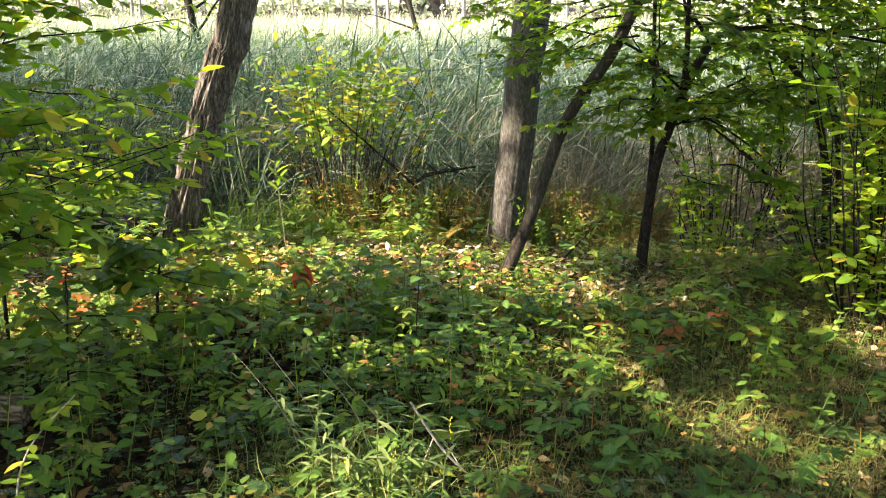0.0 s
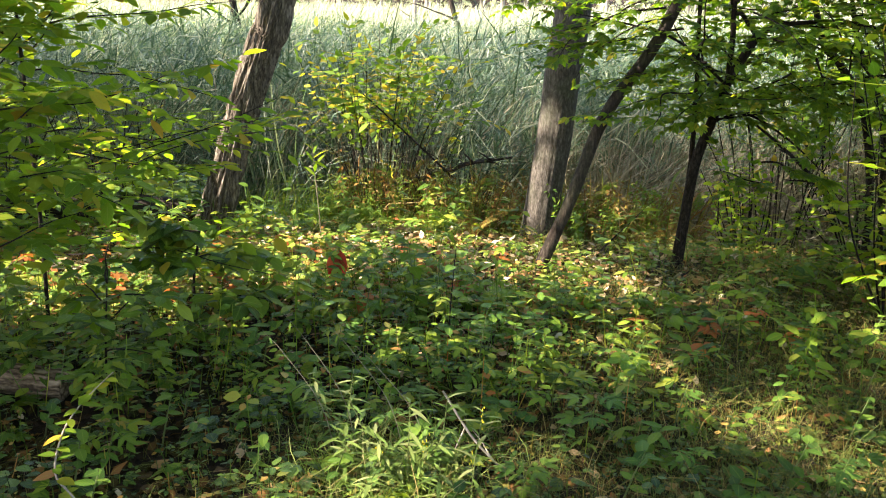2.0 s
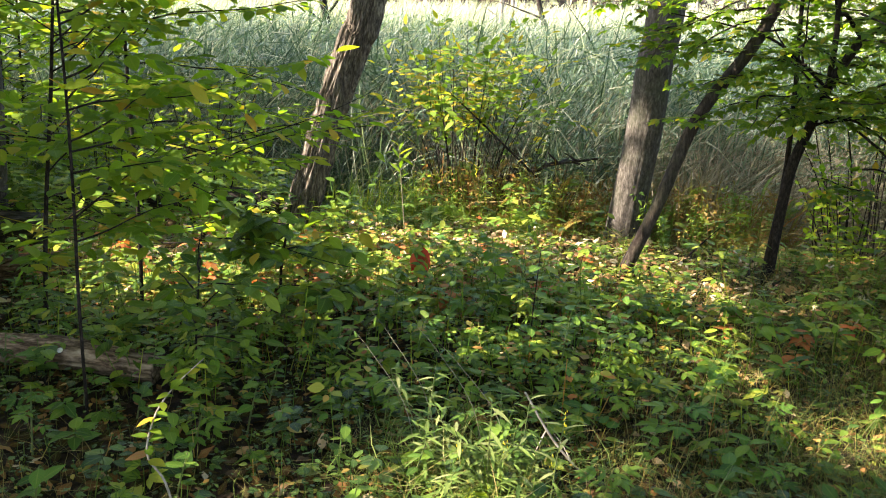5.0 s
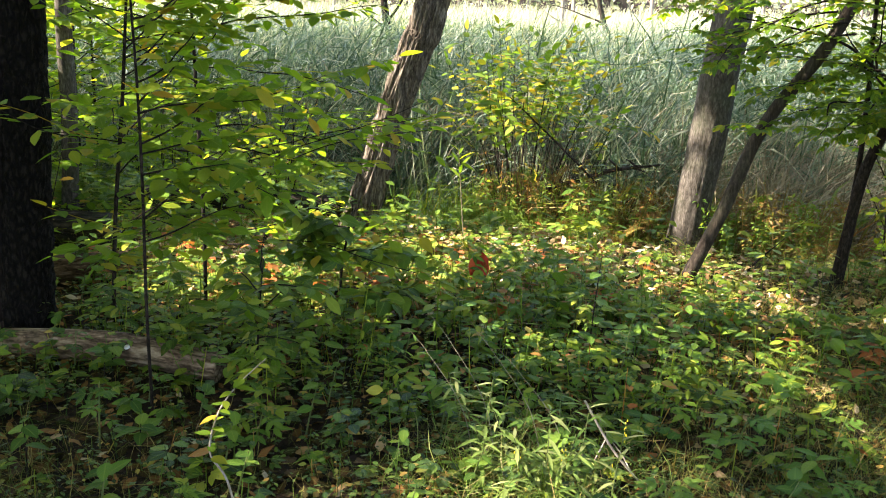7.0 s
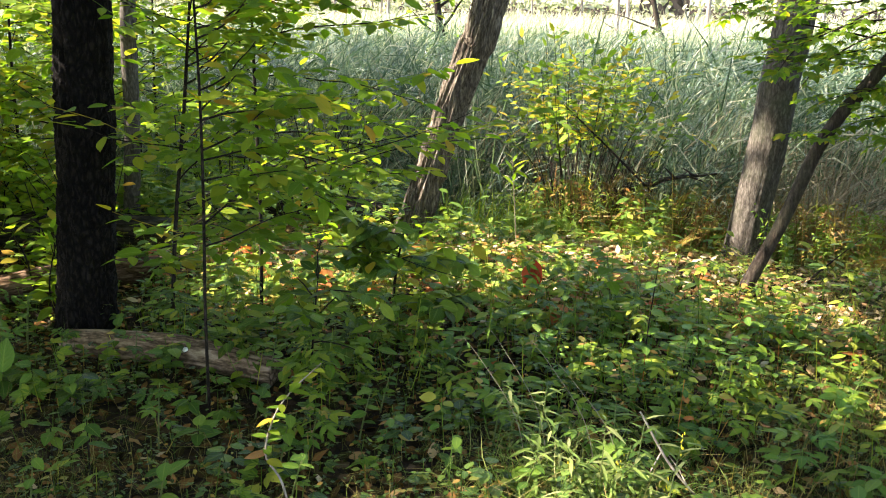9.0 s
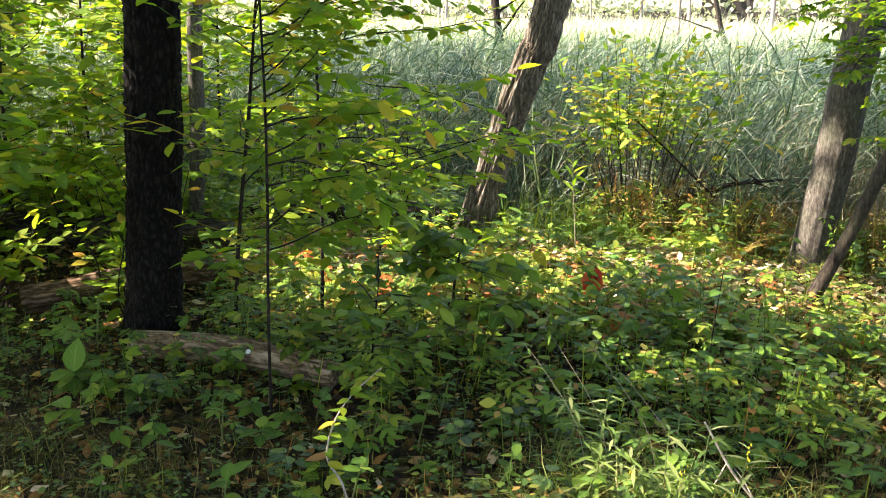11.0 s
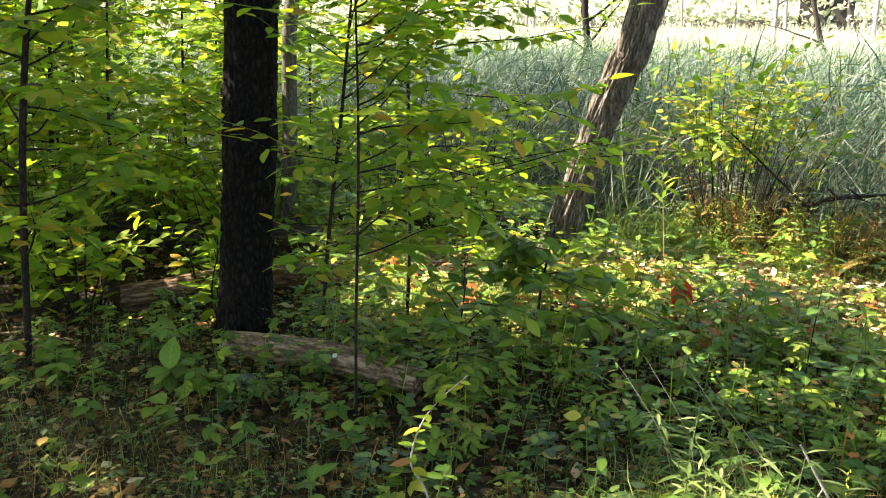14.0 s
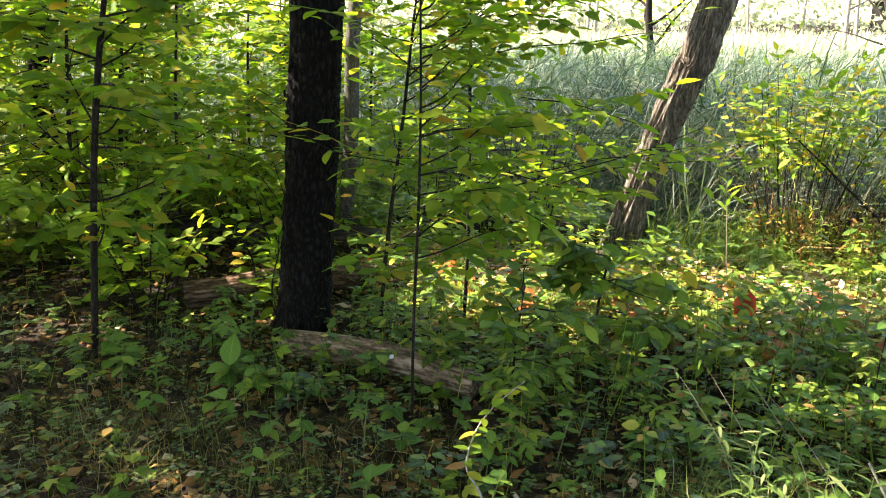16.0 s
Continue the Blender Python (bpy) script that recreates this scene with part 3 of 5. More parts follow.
big_tree("slanting_tree", "slim crooked slanting tree with dark grey bark",
         [(0.31, 4.53, -0.05), (0.49, 4.53, 0.43), (0.64, 4.53, 0.89), (0.86, 4.53, 1.25), (0.99, 4.53, 1.53), (1.6, 4.4, 3.0), (2.0, 4.2, 4.5)],
         [0.033, 0.032, 0.030, 0.028, 0.026, 0.022, 0.012], BARK_SLIM, furrows(0.07, 3.0, 5.0, 6), ((1.8, 4.2, 4.6), (1.4, 1.3, 0.9), 45, 28, 0.13), 25, 28)
big_tree("distant_tree", "grey tree with a bent trunk deep in the woods",
         [(-6.38, 4.72, -0.05), (-6.48, 4.74, 0.46), (-6.58, 4.73, 0.90), (-6.55, 4.76, 1.43), (-6.4, 4.8, 4.0), (-6.3, 4.8, 7.0)],
         [0.085, 0.08, 0.078, 0.075, 0.06, 0.04], BARK_SLIM, furrows(0.12, 3.8, 4.0, 4), ((-6.4, 4.8, 7.0), (2.6, 2.2, 2.0), 130, 30, 0.17), 26, 40)
# Trees added, nearly all out of view, whose crowns block sun and sky.
for n, (x, y, tall, wide) in enumerate([(-8.2, -0.6, 8.0, 3.0), (-9.6, 0.4, 8.5, 3.0), (-5.5, -3.2, 8.5, 3.0), (1.5, -3.5, 9.0, 3.2), (-12.5, -0.3, 10.0, 3.2), (-12.0, 5.5, 10.0, 3.0),
                                       (5.5, 1.5, 8.0, 3.0), (-2.8, -1.6, 8.0, 2.8), (-8.8, 8.6, 9.0, 2.6), (-14.5, 8.0, 10.0, 3.0), (-10.6, 0.2, 7.5, 2.8), (-7.0, -2.6, 7.0, 2.6), (-7.8, 0.9, 6.5, 2.2), (-6.7, -0.4, 6.4, 2.2)]):
    big_tree("added_shade_tree", "tree added for shade, with furrowed bark and a leafy crown", [(x, y, -0.1), (x + 0.1, y, 2.0), (x + 0.2, y + 0.1, tall)],
             [0.14, 0.12, 0.06], BARK_FURROW, furrows(0.2, 4.0, 4.5, n), ((x + 0.2, y + 0.1, tall), (wide, wide, 2.2), 190, 30, 0.18), 40 + n, 20, 0.2)


# Two more added behind the camera; their low crowns darken the near floor.
for n, (x, y, cx, cy, clumps) in enumerate([(-2.2, -1.3, -1.9, 1.5, 290), (1.4, -1.4, 0.7, 1.5, 150)]):
    big_tree("added_shade_tree", "tree added for shade, with furrowed bark and a leafy crown", [(x, y, -0.1), (x + 0.05, y + 0.2, 2.5), (x + 0.15, y + 0.8, 5.0)],
             [0.12, 0.10, 0.05], BARK_FURROW, furrows(0.2, 4.0, 4.5, n), ((cx, cy, 4.8), (2.6, 2.0, 1.1), clumps, 30, 0.15), 70 + n, 20, 0.2)


def added_woods():
    """An unseen leafy wall added behind and beside the walker's stand to block sky light."""
    r = np.random.default_rng(88)
    n = 26000
    a = np.radians(r.uniform(64, 318, n))
    d = r.uniform(6.5, 11.0, n)
    p = np.stack([-np.sin(a) * d, np.cos(a) * d, 7.5 * r.random(n) ** 1.1], 1)
    lump = soft_noise(p[:, 0] * 0.8, p[:, 1] * 0.8, p[:, 2] * 0.8)
    p = p[(lump > 0.36) & ~sunlit(p) & (p[:, 1] < 7.0)]
    turns = frames(r.normal(size=(len(p), 3)) * [1, 1, 0.5], r.normal(size=(len(p), 3)) * 0.6 + [0, 0, 1])
    stuff("thicket", scatter(CANOPY_LEAF, p, turns, r.uniform(0.14, 0.26, len(p))), MAT_CANOPY, "green thicket added out of view to block sky light", "bushes")


added_woods()


# ---- saplings and shrubs ----
OVATE = leaf_shape(5, 0.56, 0.14, 0.1)
BROAD = leaf_shape(6, 0.72, 0.18, 0.25, 0.95, 0.05)
LOBED = lobed_shape(3)


def fan(curve, count, size, r, flat=0.76, start=0.2, droop=0.22):
    """Places, turns and sizes of leaves on both sides of a twig, lying in a flat fan."""
    t = np.linspace(start, 1.0, count)
    idx = t * (len(curve) - 1)
    p = np.stack([np.interp(idx, np.arange(len(curve)), curve[:, k]) for k in range(3)], 1)
    along = unit(np.stack([np.interp(idx, np.arange(len(curve)), np.gradient(curve[:, k])) for k in range(3)], 1))
    side = unit(np.cross(along, [0, 0, 1.0])) * np.where(np.arange(count) % 2, 1, -1)[:, None]
    side[-1] = along[-1]
    ahead = unit(side * 0.85 + along * 0.6 + r.normal(size=(count, 3)) * 0.22 - [0, 0, droop])
    up = np.c_[r.normal(size=(count, 2)) * (1.1 - flat), np.ones(count)]
    return p + ahead * 0.012, frames(ahead, up), size * r.uniform(0.65, 1.15, count)


def spray(curve, count, size, r, shape, flat=0.95, start=0.2, droop=0.06):
    return scatter(shape, *fan(curve, count, size, r, flat, start, droop))


def foliage(root, fans, owners, twigs, shape, material, single_material=None, singles=0, seed=0):
    """Hangs the leaves on a plant: those on its near side as pieces of their own, the rest as one."""
    p, turns, sizes = (np.concatenate(c) for c in zip(*fans))
    whose = np.repeat(np.arange(len(fans)), [len(f[0]) for f in fans])
    r = np.random.default_rng(seed)
    # Most leaves on the sun's way to an opening are left out.
    keep = ~(in_opening(p + np.array(root.location), 0.85) & (r.random(len(p)) < 0.74))
    p, turns, sizes, whose = p[keep], turns[keep], sizes[keep], whose[keep]
    order = np.argsort(p[:, 1])
    front, rest = order[:singles], order[singles:]
    if singles:
        mesh = build_mesh("leaf", *shape)
        for k in front:
            ob = part("leaf", mesh, single_material, owners[whose[k]])
            m = turns[k] * sizes[k]
            ob.matrix_local = Matrix([[*m[0], p[k][0]], [*m[1], p[k][1]], [*m[2], p[k][2]], [0, 0, 0, 1]])
    shapes = [scatter(shape, p[rest], turns[rest], sizes[rest])] if len(rest) else []
    ob = part("foliage", joined(shapes + twigs), material, root)
    tagged(ob, kind="stuff")


def sapling(name, label, points, radii, branches, leaf, leaf_size, material, seed, reach=(0.5, 1.0), low=0.25, bark=None, lean=None, per=16, rise=0.42, up=0.28, singles=0, one=None, east=False):
    """A slender stem with side branches that carry flat sprays of leaves."""
    r = np.random.default_rng(seed)
    points = np.array(points, float)
    bark = bark or BARK_TWIG
    root = thing(name, label, "sapling", points[0])
    stem = smooth_path(points - points[0], 10)
    part("stem", tube(stem, radii, 10), bark, root)
    fans, owners, twigs = [], [], []
    for k in range(branches):
        h = low + (0.98 - low) * (k + r.random()) / branches
        start = stem[min(int(h * (len(stem) - 1)), len(stem) - 1)]
        angle = k * 2.4 + r.normal() * 0.5
        heading = np.array([math.cos(angle), math.sin(angle), up + r.normal() * 0.15])
        if lean is not None:
            heading = heading + np.array(lean) * r.random()
        if east and heading[0] < 0:
            heading[0] *= -0.8
        span = r.uniform(*reach) * (1.1 - 0.5 * h)
        curve = smooth_path(branch_curve(start, heading, span, rise - 0.35, seed * 100 + k), 4)
        bough = part("branch", tube(curve, [max(radii[0] * 0.35, 0.004), 0.0015], 5, None, False), bark, root)
        fans.append(fan(curve, per, leaf_size, r))
        owners += [bough] * 4
        for s in range(3):
            at = curve[int(len(curve) * (0.25 + 0.22 * s))]
            turn = heading + np.cross(heading, [0, 0, 1]) * (1 if (s + k) % 2 else -1) * 0.9
            twig = smooth_path(branch_curve(at, turn, span * 0.55, -0.02, seed * 100 + k + 50 * s + 7, 3), 3)
            fans.append(fan(twig, max(per // 2, 4), leaf_size, r))
            twigs.append(tube(twig, [0.002, 0.001], 4, None, False))
    foliage(root, fans, owners, twigs, leaf, material, one, singles, seed)
    return root


def up_to(points, tall):
    """Carries a stem on above the last point."""
    p = [np.array(q, float) for q in points]
    d = p[-1] - p[-2]
    return [*p, p[-1] + d * (tall - p[-1][2]) / max(d[2], 0.1)]


SAP = "slender dark-stemmed sapling with layered yellow-green leaves"
sapling("sapling", SAP, up_to([(-1.62, 2.51, -0.03), (-1.61, 2.51, 0.41), (-1.59, 2.51, 0.82), (-1.58, 2.51, 1.16), (-1.58, 2.51, 1.48)], 1.75), [0.006, 0.005, 0.003], 17, OVATE, 0.08, MAT_LIME, 1, (0.3, 0.55), 0.3, lean=(1.4, 0.6, 0), singles=300, one=MAT_LIME_ONE, east=True)
sapling("sapling", SAP, up_to([(-1.88, 3.43, -0.03), (-1.86, 3.43, 0.48), (-1.86, 3.43, 1.0), (-1.86, 3.43, 1.48)], 1.8), [0.009, 0.008, 0.004], 27, OVATE, 0.082, MAT_LIME, 2, (0.7, 1.35), 0.2, lean=(1.5, 0.1, 0), singles=300, one=MAT_LIME_ONE)
sapling("sapling", SAP, up_to([(-2.24, 3.24, -0.03), (-2.18, 3.24, 0.5), (-2.1, 3.24, 1.01), (-2.05, 3.24, 1.38)], 1.8), [0.010, 0.008, 0.004], 21, OVATE, 0.082, MAT_LIME, 3, (0.5, 1.0), 0.18, lean=(0.7, 0.6, 0), singles=300, one=MAT_LIME_ONE, east=True)
sapling("sapling", "straight dark sapling with wide layers of green leaves", up_to([(-3.22, 2.40, -0.03), (-3.11, 2.40, 0.79), (-3.02, 2.40, 1.25), (-2.94, 2.40, 1.55)], 2.0), [0.016, 0.014, 0.007], 24, OVATE, 0.105, MAT_LIME, 4, (0.4, 0.64), 0.14, lean=(0.1, 1.3, 0), singles=300, one=MAT_LIME_ONE)
sapling("sapling", "young tree in the shade with green layered leaves", [(-4.6, 3.4, 0), (-4.5, 3.4, 1.0), (-4.5, 3.5, 2.0)], [0.018, 0.012, 0.005], 20, OVATE, 0.085, MAT_LIME, 5, (0.6, 1.1), 0.12)
sapling("sapling", "young tree in the shade with green layered leaves", [(-5.3, 4.4, 0), (-5.2, 4.4, 1.0), (-5.1, 4.5, 2.1)], [0.02, 0.014, 0.005], 20, OVATE, 0.09, MAT_LIME, 6, (0.6, 1.2), 0.1)
sapling("sapling", "young tree in the shade with green layered leaves", [(-4.2, 5.0, 0), (-4.1, 5.0, 1.0), (-4.1, 5.0, 1.9)], [0.018, 0.012, 0.005], 18, OVATE, 0.085, MAT_LIME, 7, (0.5, 1.0), 0.1)
sapling("sapling", "young tree in the shade with green layered leaves", [(-6.6, 5.8, 0), (-6.5, 5.8, 1.0), (-6.4, 5.8, 2.1)], [0.02, 0.014, 0.005], 18, OVATE, 0.095, MAT_GREEN, 8, (0.7, 1.3), 0.1)
for k, (x, y, h) in enumerate([(-4.7, 2.9, 1.7), (-4.3, 4.0, 1.9), (-3.6, 4.4, 1.5), (-5.0, 3.1, 2.2), (-5.9, 5.0, 2.2), (-5.8, 4.1, 2.2), (-6.6, 4.1, 2.2), (-5.6, 3.4, 2.0), (-6.3, 5.3, 2.2), (-7.3, 5.6, 2.3), (-7.4, 4.6, 2.4), (-4.4, 6.2, 2.2), (-5.0, 5.5, 2.3), (-5.5, 6.6, 2.5), (-4.9, 7.2, 2.4), (-6.2, 7.4, 2.6), (-6.9, 6.6, 2.6)]):
    sapling("sapling", "young tree in the shade with green layered leaves", [(x, y, 0), (x + 0.05, y, h * 0.5), (x + 0.12, y + 0.05, h)], [0.014, 0.010, 0.004], 22, OVATE, 0.105, MAT_LIME, 500 + k, (0.5, 1.0), 0.12)
sapling("sapling", "low leafy shoot with broad green leaves in shade", [(-1.35, 2.8, 0), (-1.33, 2.8, 0.28), (-1.3, 2.8, 0.54)], [0.005, 0.004, 0.002], 7, OVATE, 0.075, MAT_GREEN, 10, (0.22, 0.42), 0.35, per=8)
sapling("sapling", "low leafy shoot with dark green leaves", [(-1.25, 3.5, 0), (-1.22, 3.45, 0.3), (-1.15, 3.4, 0.6)], [0.008, 0.006, 0.003], 6, BROAD, 0.10, MAT_GREEN, 9, (0.2, 0.4), 0.3)

# The forked tree beside the slanting one, and its neighbours.
FORK = thing("forked_tree", "small forked tree with dark bark and low maple leaves", "tree", (1.12, 4.65, -0.05))


def limb(points, radii, parent, base, sides=12, material=BARK_TWIG, name="limb"):
    return part(name, tube(smooth_path(np.array(points) - base, 10), radii, sides, furrows(0.06, 3, 6, 1)), material, parent)


BASE = np.array((1.12, 4.65, -0.05))
limb([(1.12, 4.65, -0.05), (1.14, 4.65, 0.29), (1.17, 4.65, 0.64), (1.23, 4.65, 0.86), (1.29, 4.65, 1.07), (1.42, 4.65, 1.33)], [0.036, 0.029, 0.027, 0.025, 0.022], FORK, BASE, name="trunk")
limb([(1.41, 4.65, 1.32), (1.54, 4.62, 1.38), (1.83, 4.6, 1.40), (2.1, 4.55, 1.35), (2.4, 4.5, 1.3)], [0.013, 0.010, 0.005], FORK, BASE)
limb([(1.41, 4.65, 1.32), (1.33, 4.65, 1.42), (1.26, 4.65, 1.51), (1.1, 4.6, 2.2)], [0.012, 0.010, 0.006], FORK, BASE)
limb([(1.29, 4.65, 1.07), (1.29, 4.65, 1.34), (1.28, 4.65, 1.51), (1.25, 4.6, 2.6)], [0.015, 0.014, 0.008], FORK, BASE)
limb([(1.13, 4.70, 0.02), (1.16, 4.72, 0.60), (1.15, 4.72, 1.03), (1.12, 4.72, 1.51), (1.1, 4.75, 2.6)], [0.014, 0.013, 0.008], FORK, BASE)
limb([(1.30, 4.65, 1.05), (1.0, 4.55, 1.28), (0.75, 4.5, 1.36), (0.4, 4.45, 1.42)], [0.008, 0.006, 0.003], FORK, BASE)
limb([(1.22, 4.65, 0.86), (1.39, 4.6, 0.92), (1.61, 4.55, 0.80), (1.81, 4.5, 0.63)], [0.007, 0.006, 0.003], FORK, BASE)


def maple_boughs(parent, base, boughs, per, size, seed, material, shape):
    r = np.random.default_rng(seed)
    shapes = []
    for k, (start, heading, length) in enumerate(boughs):
        curve = smooth_path(branch_curve(np.array(start) - base, heading, length, -0.1, seed * 50 + k), 4)
        part("branch", tube(curve, [0.006, 0.002], 5, None, False), BARK_TWIG, parent)
        shapes.append(spray(curve, per, size, r, shape, 0.85, 0.1, 0.1))
        for s in range(4):
            at = curve[int(len(curve) * (0.2 + 0.19 * s))]
            turn = np.array(heading) + np.cross(heading, [0, 0, 1]) * (1 if s % 2 else -1) * 0.9 + r.normal(size=3) * 0.2
            twig = smooth_path(branch_curve(at, turn, length * 0.45, -0.15, seed * 50 + k * 9 + s, 3), 3)
            shapes.append(spray(twig, per // 2, size, r, shape, 0.85, 0.15, 0.1))
            shapes.append(tube(twig, [0.002, 0.001], 4, None, False))
    part("foliage", joined(shapes), material, parent)


r0 = np.random.default_rng(77)
BOUGHS = []
for k in range(46):
    x = r0.uniform(1.05, 2.4)
    BOUGHS.append(((x, r0.uniform(4.3, 4.8), r0.uniform(0.95, 1.75)), (r0.normal() * 1.0 - 0.15, r0.normal() * 0.6 - 0.2, r0.normal() * 0.15), r0.uniform(0.4, 0.75)))
for k in range(6):
    BOUGHS.append(((1.0 - 0.05 * k, 4.5, 1.35 + 0.05 * k), (-1.0, r0.normal() * 0.25, -0.05 - 0.05 * k), 0.65))
for k in range(12):
    BOUGHS.append(((r0.uniform(1.6, 2.6), r0.uniform(4.3, 4.9), r0.uniform(1.15, 1.75)), (r0.normal(), r0.normal() * 0.6 - 0.2, 0.05), 0.6))
for k in range(34):
    BOUGHS.append(((r0.uniform(1.4, 3.0), r0.uniform(4.9, 5.7), r0.uniform(0.8, 2.0)), (r0.normal(), r0.normal() * 0.5, 0.0), 0.6))
for k in range(4):
    BOUGHS.append(((r0.uniform(1.0, 1.9), 4.6, r0.uniform(0.5, 1.0)), (r0.normal(), r0.normal() * 0.5 - 0.3, 0.05), 0.4))
maple_boughs(FORK, BASE, BOUGHS, 16, 0.066, 12, MAT_MAPLE, LOBED)


def shrub(name, label, centre, stems, tall, wide, leaf, size, material, seed, per=9, bark=None, bare=0.35, category="shrub", lean=(0, 0), thick=0.006, singles=0, one=None):
    """Many stems from one root, leafy above."""
    r = np.random.default_rng(seed)
    z = float(ground_height(centre[0], centre[1]))
    root = thing(name, label, category, (centre[0], centre[1], z))
    fans, owners, twigs = [], [], []
    for k in range(stems):
        a = r.random() * 6.283
        out = wide * r.uniform(0.25, 1.0)
        h = tall * r.uniform(0.6, 1.05)
        foot = np.array([math.cos(a), math.sin(a), 0]) * wide * 0.18
        head = np.array([math.cos(a) * out + lean[0], math.sin(a) * out + lean[1], h])
        curve = smooth_path([foot - [0, 0, 0.05], foot * 0.6 + head * 0.4 + r.normal(size=3) * 0.05 + [0, 0, 0.06 * tall], head], 7)
        stalk = part("stem", tube(curve, [thick, thick * 0.7, thick * 0.3], 6, None, False), bark or BARK_TWIG, root)
        if per:
            fans.append(fan(curve, per, size, r, 0.7, bare, 0.15))
            owners += [stalk] * 5
            for s in range(4):
                at = curve[min(int(len(curve) * (bare + (1 - bare) * (0.15 + 0.22 * s))), len(curve) - 1)]
                twig = smooth_path(branch_curve(at, r.normal(size=3) * [1, 1, 0.3] + [0, 0, 0.4], tall * 0.22, 0, seed * 60 + k * 4 + s, 3), 3)
                fans.append(fan(twig, max(per // 2, 3), size, r, 0.7, 0.2, 0.15))
                twigs.append(tube(twig, [0.002, 0.001], 4, None, False))
    if fans:
        foliage(root, fans, owners, twigs, leaf, material, one, singles, seed)
    return root


shrub("yellowing_shrub", "many-stemmed shrub with yellow and green leaves before the reeds", (-0.78, 6.55), 30, 1.62, 0.8, OVATE, 0.078, MAT_YELLOW, 31, 15, BARK_TWIG, 0.62, thick=0.005, singles=300, one=MAT_YELLOW_ONE)
shrub("twiggy_brush", "tangle of bare grey-brown stems at the shrub's foot", (-0.65, 6.35), 80, 1.0, 0.8, OVATE, 0.06, MAT_YELLOW, 32, 0, BARK_SLIM, 0.7, thick=0.0032)
shrub("twiggy_brush", "tangle of bare grey-brown stems at the shrub's foot", (-0.2, 6.45), 60, 0.75, 0.65, OVATE, 0.06, MAT_YELLOW, 33, 0, BARK_TWIG, 0.7, thick=0.0032)
shrub("leafy_bush", "bright green bush with pale drooping leaves", (2.05, 3.85), 44, 1.45, 0.62, OVATE, 0.072, MAT_LIME, 34, 15, BARK_TWIG, 0.2, singles=300, one=MAT_LIME_ONE)
shrub("leafy_bush", "bright green bush with pale drooping leaves", (2.75, 4.7), 22, 1.9, 0.8, OVATE, 0.085, MAT_GREEN, 35, 14, BARK_TWIG, 0.15)
shrub("marsh_bush", "green bush at the marsh edge", (2.2, 6.3), 14, 1.9, 1.0, LOBED, 0.085, MAT_MAPLE, 36, 15, BARK_TWIG, 0.58, thick=0.006)
shrub("marsh_bush", "green bush at the marsh edge", (3.4, 6.1), 18, 2.2, 1.1, LOBED, 0.085, MAT_MAPLE, 37, 15, BARK_TWIG, 0.5, thick=0.006)
shrub("low_bush", "low green bush below the forked tree", (1.7, 5.2), 14, 0.6, 0.45, OVATE, 0.06, MAT_LIME, 38, 9, BARK_TWIG, 0.2)
shrub("low_bush", "low green bush below the forked tree", (2.5, 5.4), 14, 0.7, 0.5, OVATE, 0.06, MAT_GREEN, 39, 9, BARK_TWIG, 0.2)
shrub("low_bush", "low green bush in the woods", (-3.9, 4.2), 16, 0.7, 0.5, OVATE, 0.09, MAT_LIME, 40, 9, BARK_TWIG, 0.2)
shrub("low_bush", "low green bush in the woods", (-2.95, 3.3), 10, 0.5, 0.4, OVATE, 0.085, MAT_LIME, 54, 8, BARK_TWIG, 0.25)
shrub("low_bush", "low green bush in the woods", (-3.6, 3.05), 12, 0.6, 0.5, OVATE, 0.09, MAT_LIME, 55, 8, BARK_TWIG, 0.25)
shrub("low_bush", "low green bush in the woods", (-4.1, 3.3), 12, 0.7, 0.5, OVATE, 0.09, MAT_LIME, 56, 8, BARK_TWIG, 0.25)
shrub("low_bush", "low green bush in the woods", (-3.25, 3.95), 14, 0.7, 0.4, OVATE, 0.09, MAT_LIME, 52, 9, BARK_TWIG, 0.25)
shrub("low_bush", "low green bush in the woods", (-4.5, 3.75), 14, 0.8, 0.5, OVATE, 0.09, MAT_LIME, 53, 9, BARK_TWIG, 0.25)
shrub("low_bush", "low yellow-green bush by the logs", (-2.4, 5.5), 14, 0.9, 0.5, OVATE, 0.07, MAT_LIME, 41, 9, BARK_TWIG, 0.2)
shrub("low_bush", "low green bush in the woods", (-5.2, 3.6), 12, 0.6, 0.5, OVATE, 0.07, MAT_GREEN, 42, 9, BARK_TWIG, 0.2)
shrub("low_bush", "low yellow-green bush by the marsh", (-3.6, 6.2), 16, 1.1, 0.7, OVATE, 0.08, MAT_LIME, 43, 10, BARK_TWIG, 0.2)


for k, (x, y, h) in enumerate([(-6.9, 5.9, 2.4), (-7.7, 5.3, 2.5), (-7.4, 7.0, 2.6)]):
    shrub("tall_shrub", "tall green shrub between the woods and the marsh", (x, y), 22, h, 0.8, OVATE, 0.11, MAT_GREEN, 44 + k, 12, BARK_TWIG, 0.15)
shrub("marsh_bush", "green bush at the marsh edge", (3.1, 7.3), 24, 3.0, 1.1, LOBED, 0.09, MAT_MAPLE, 51, 14, BARK_TWIG, 0.45, thick=0.007)


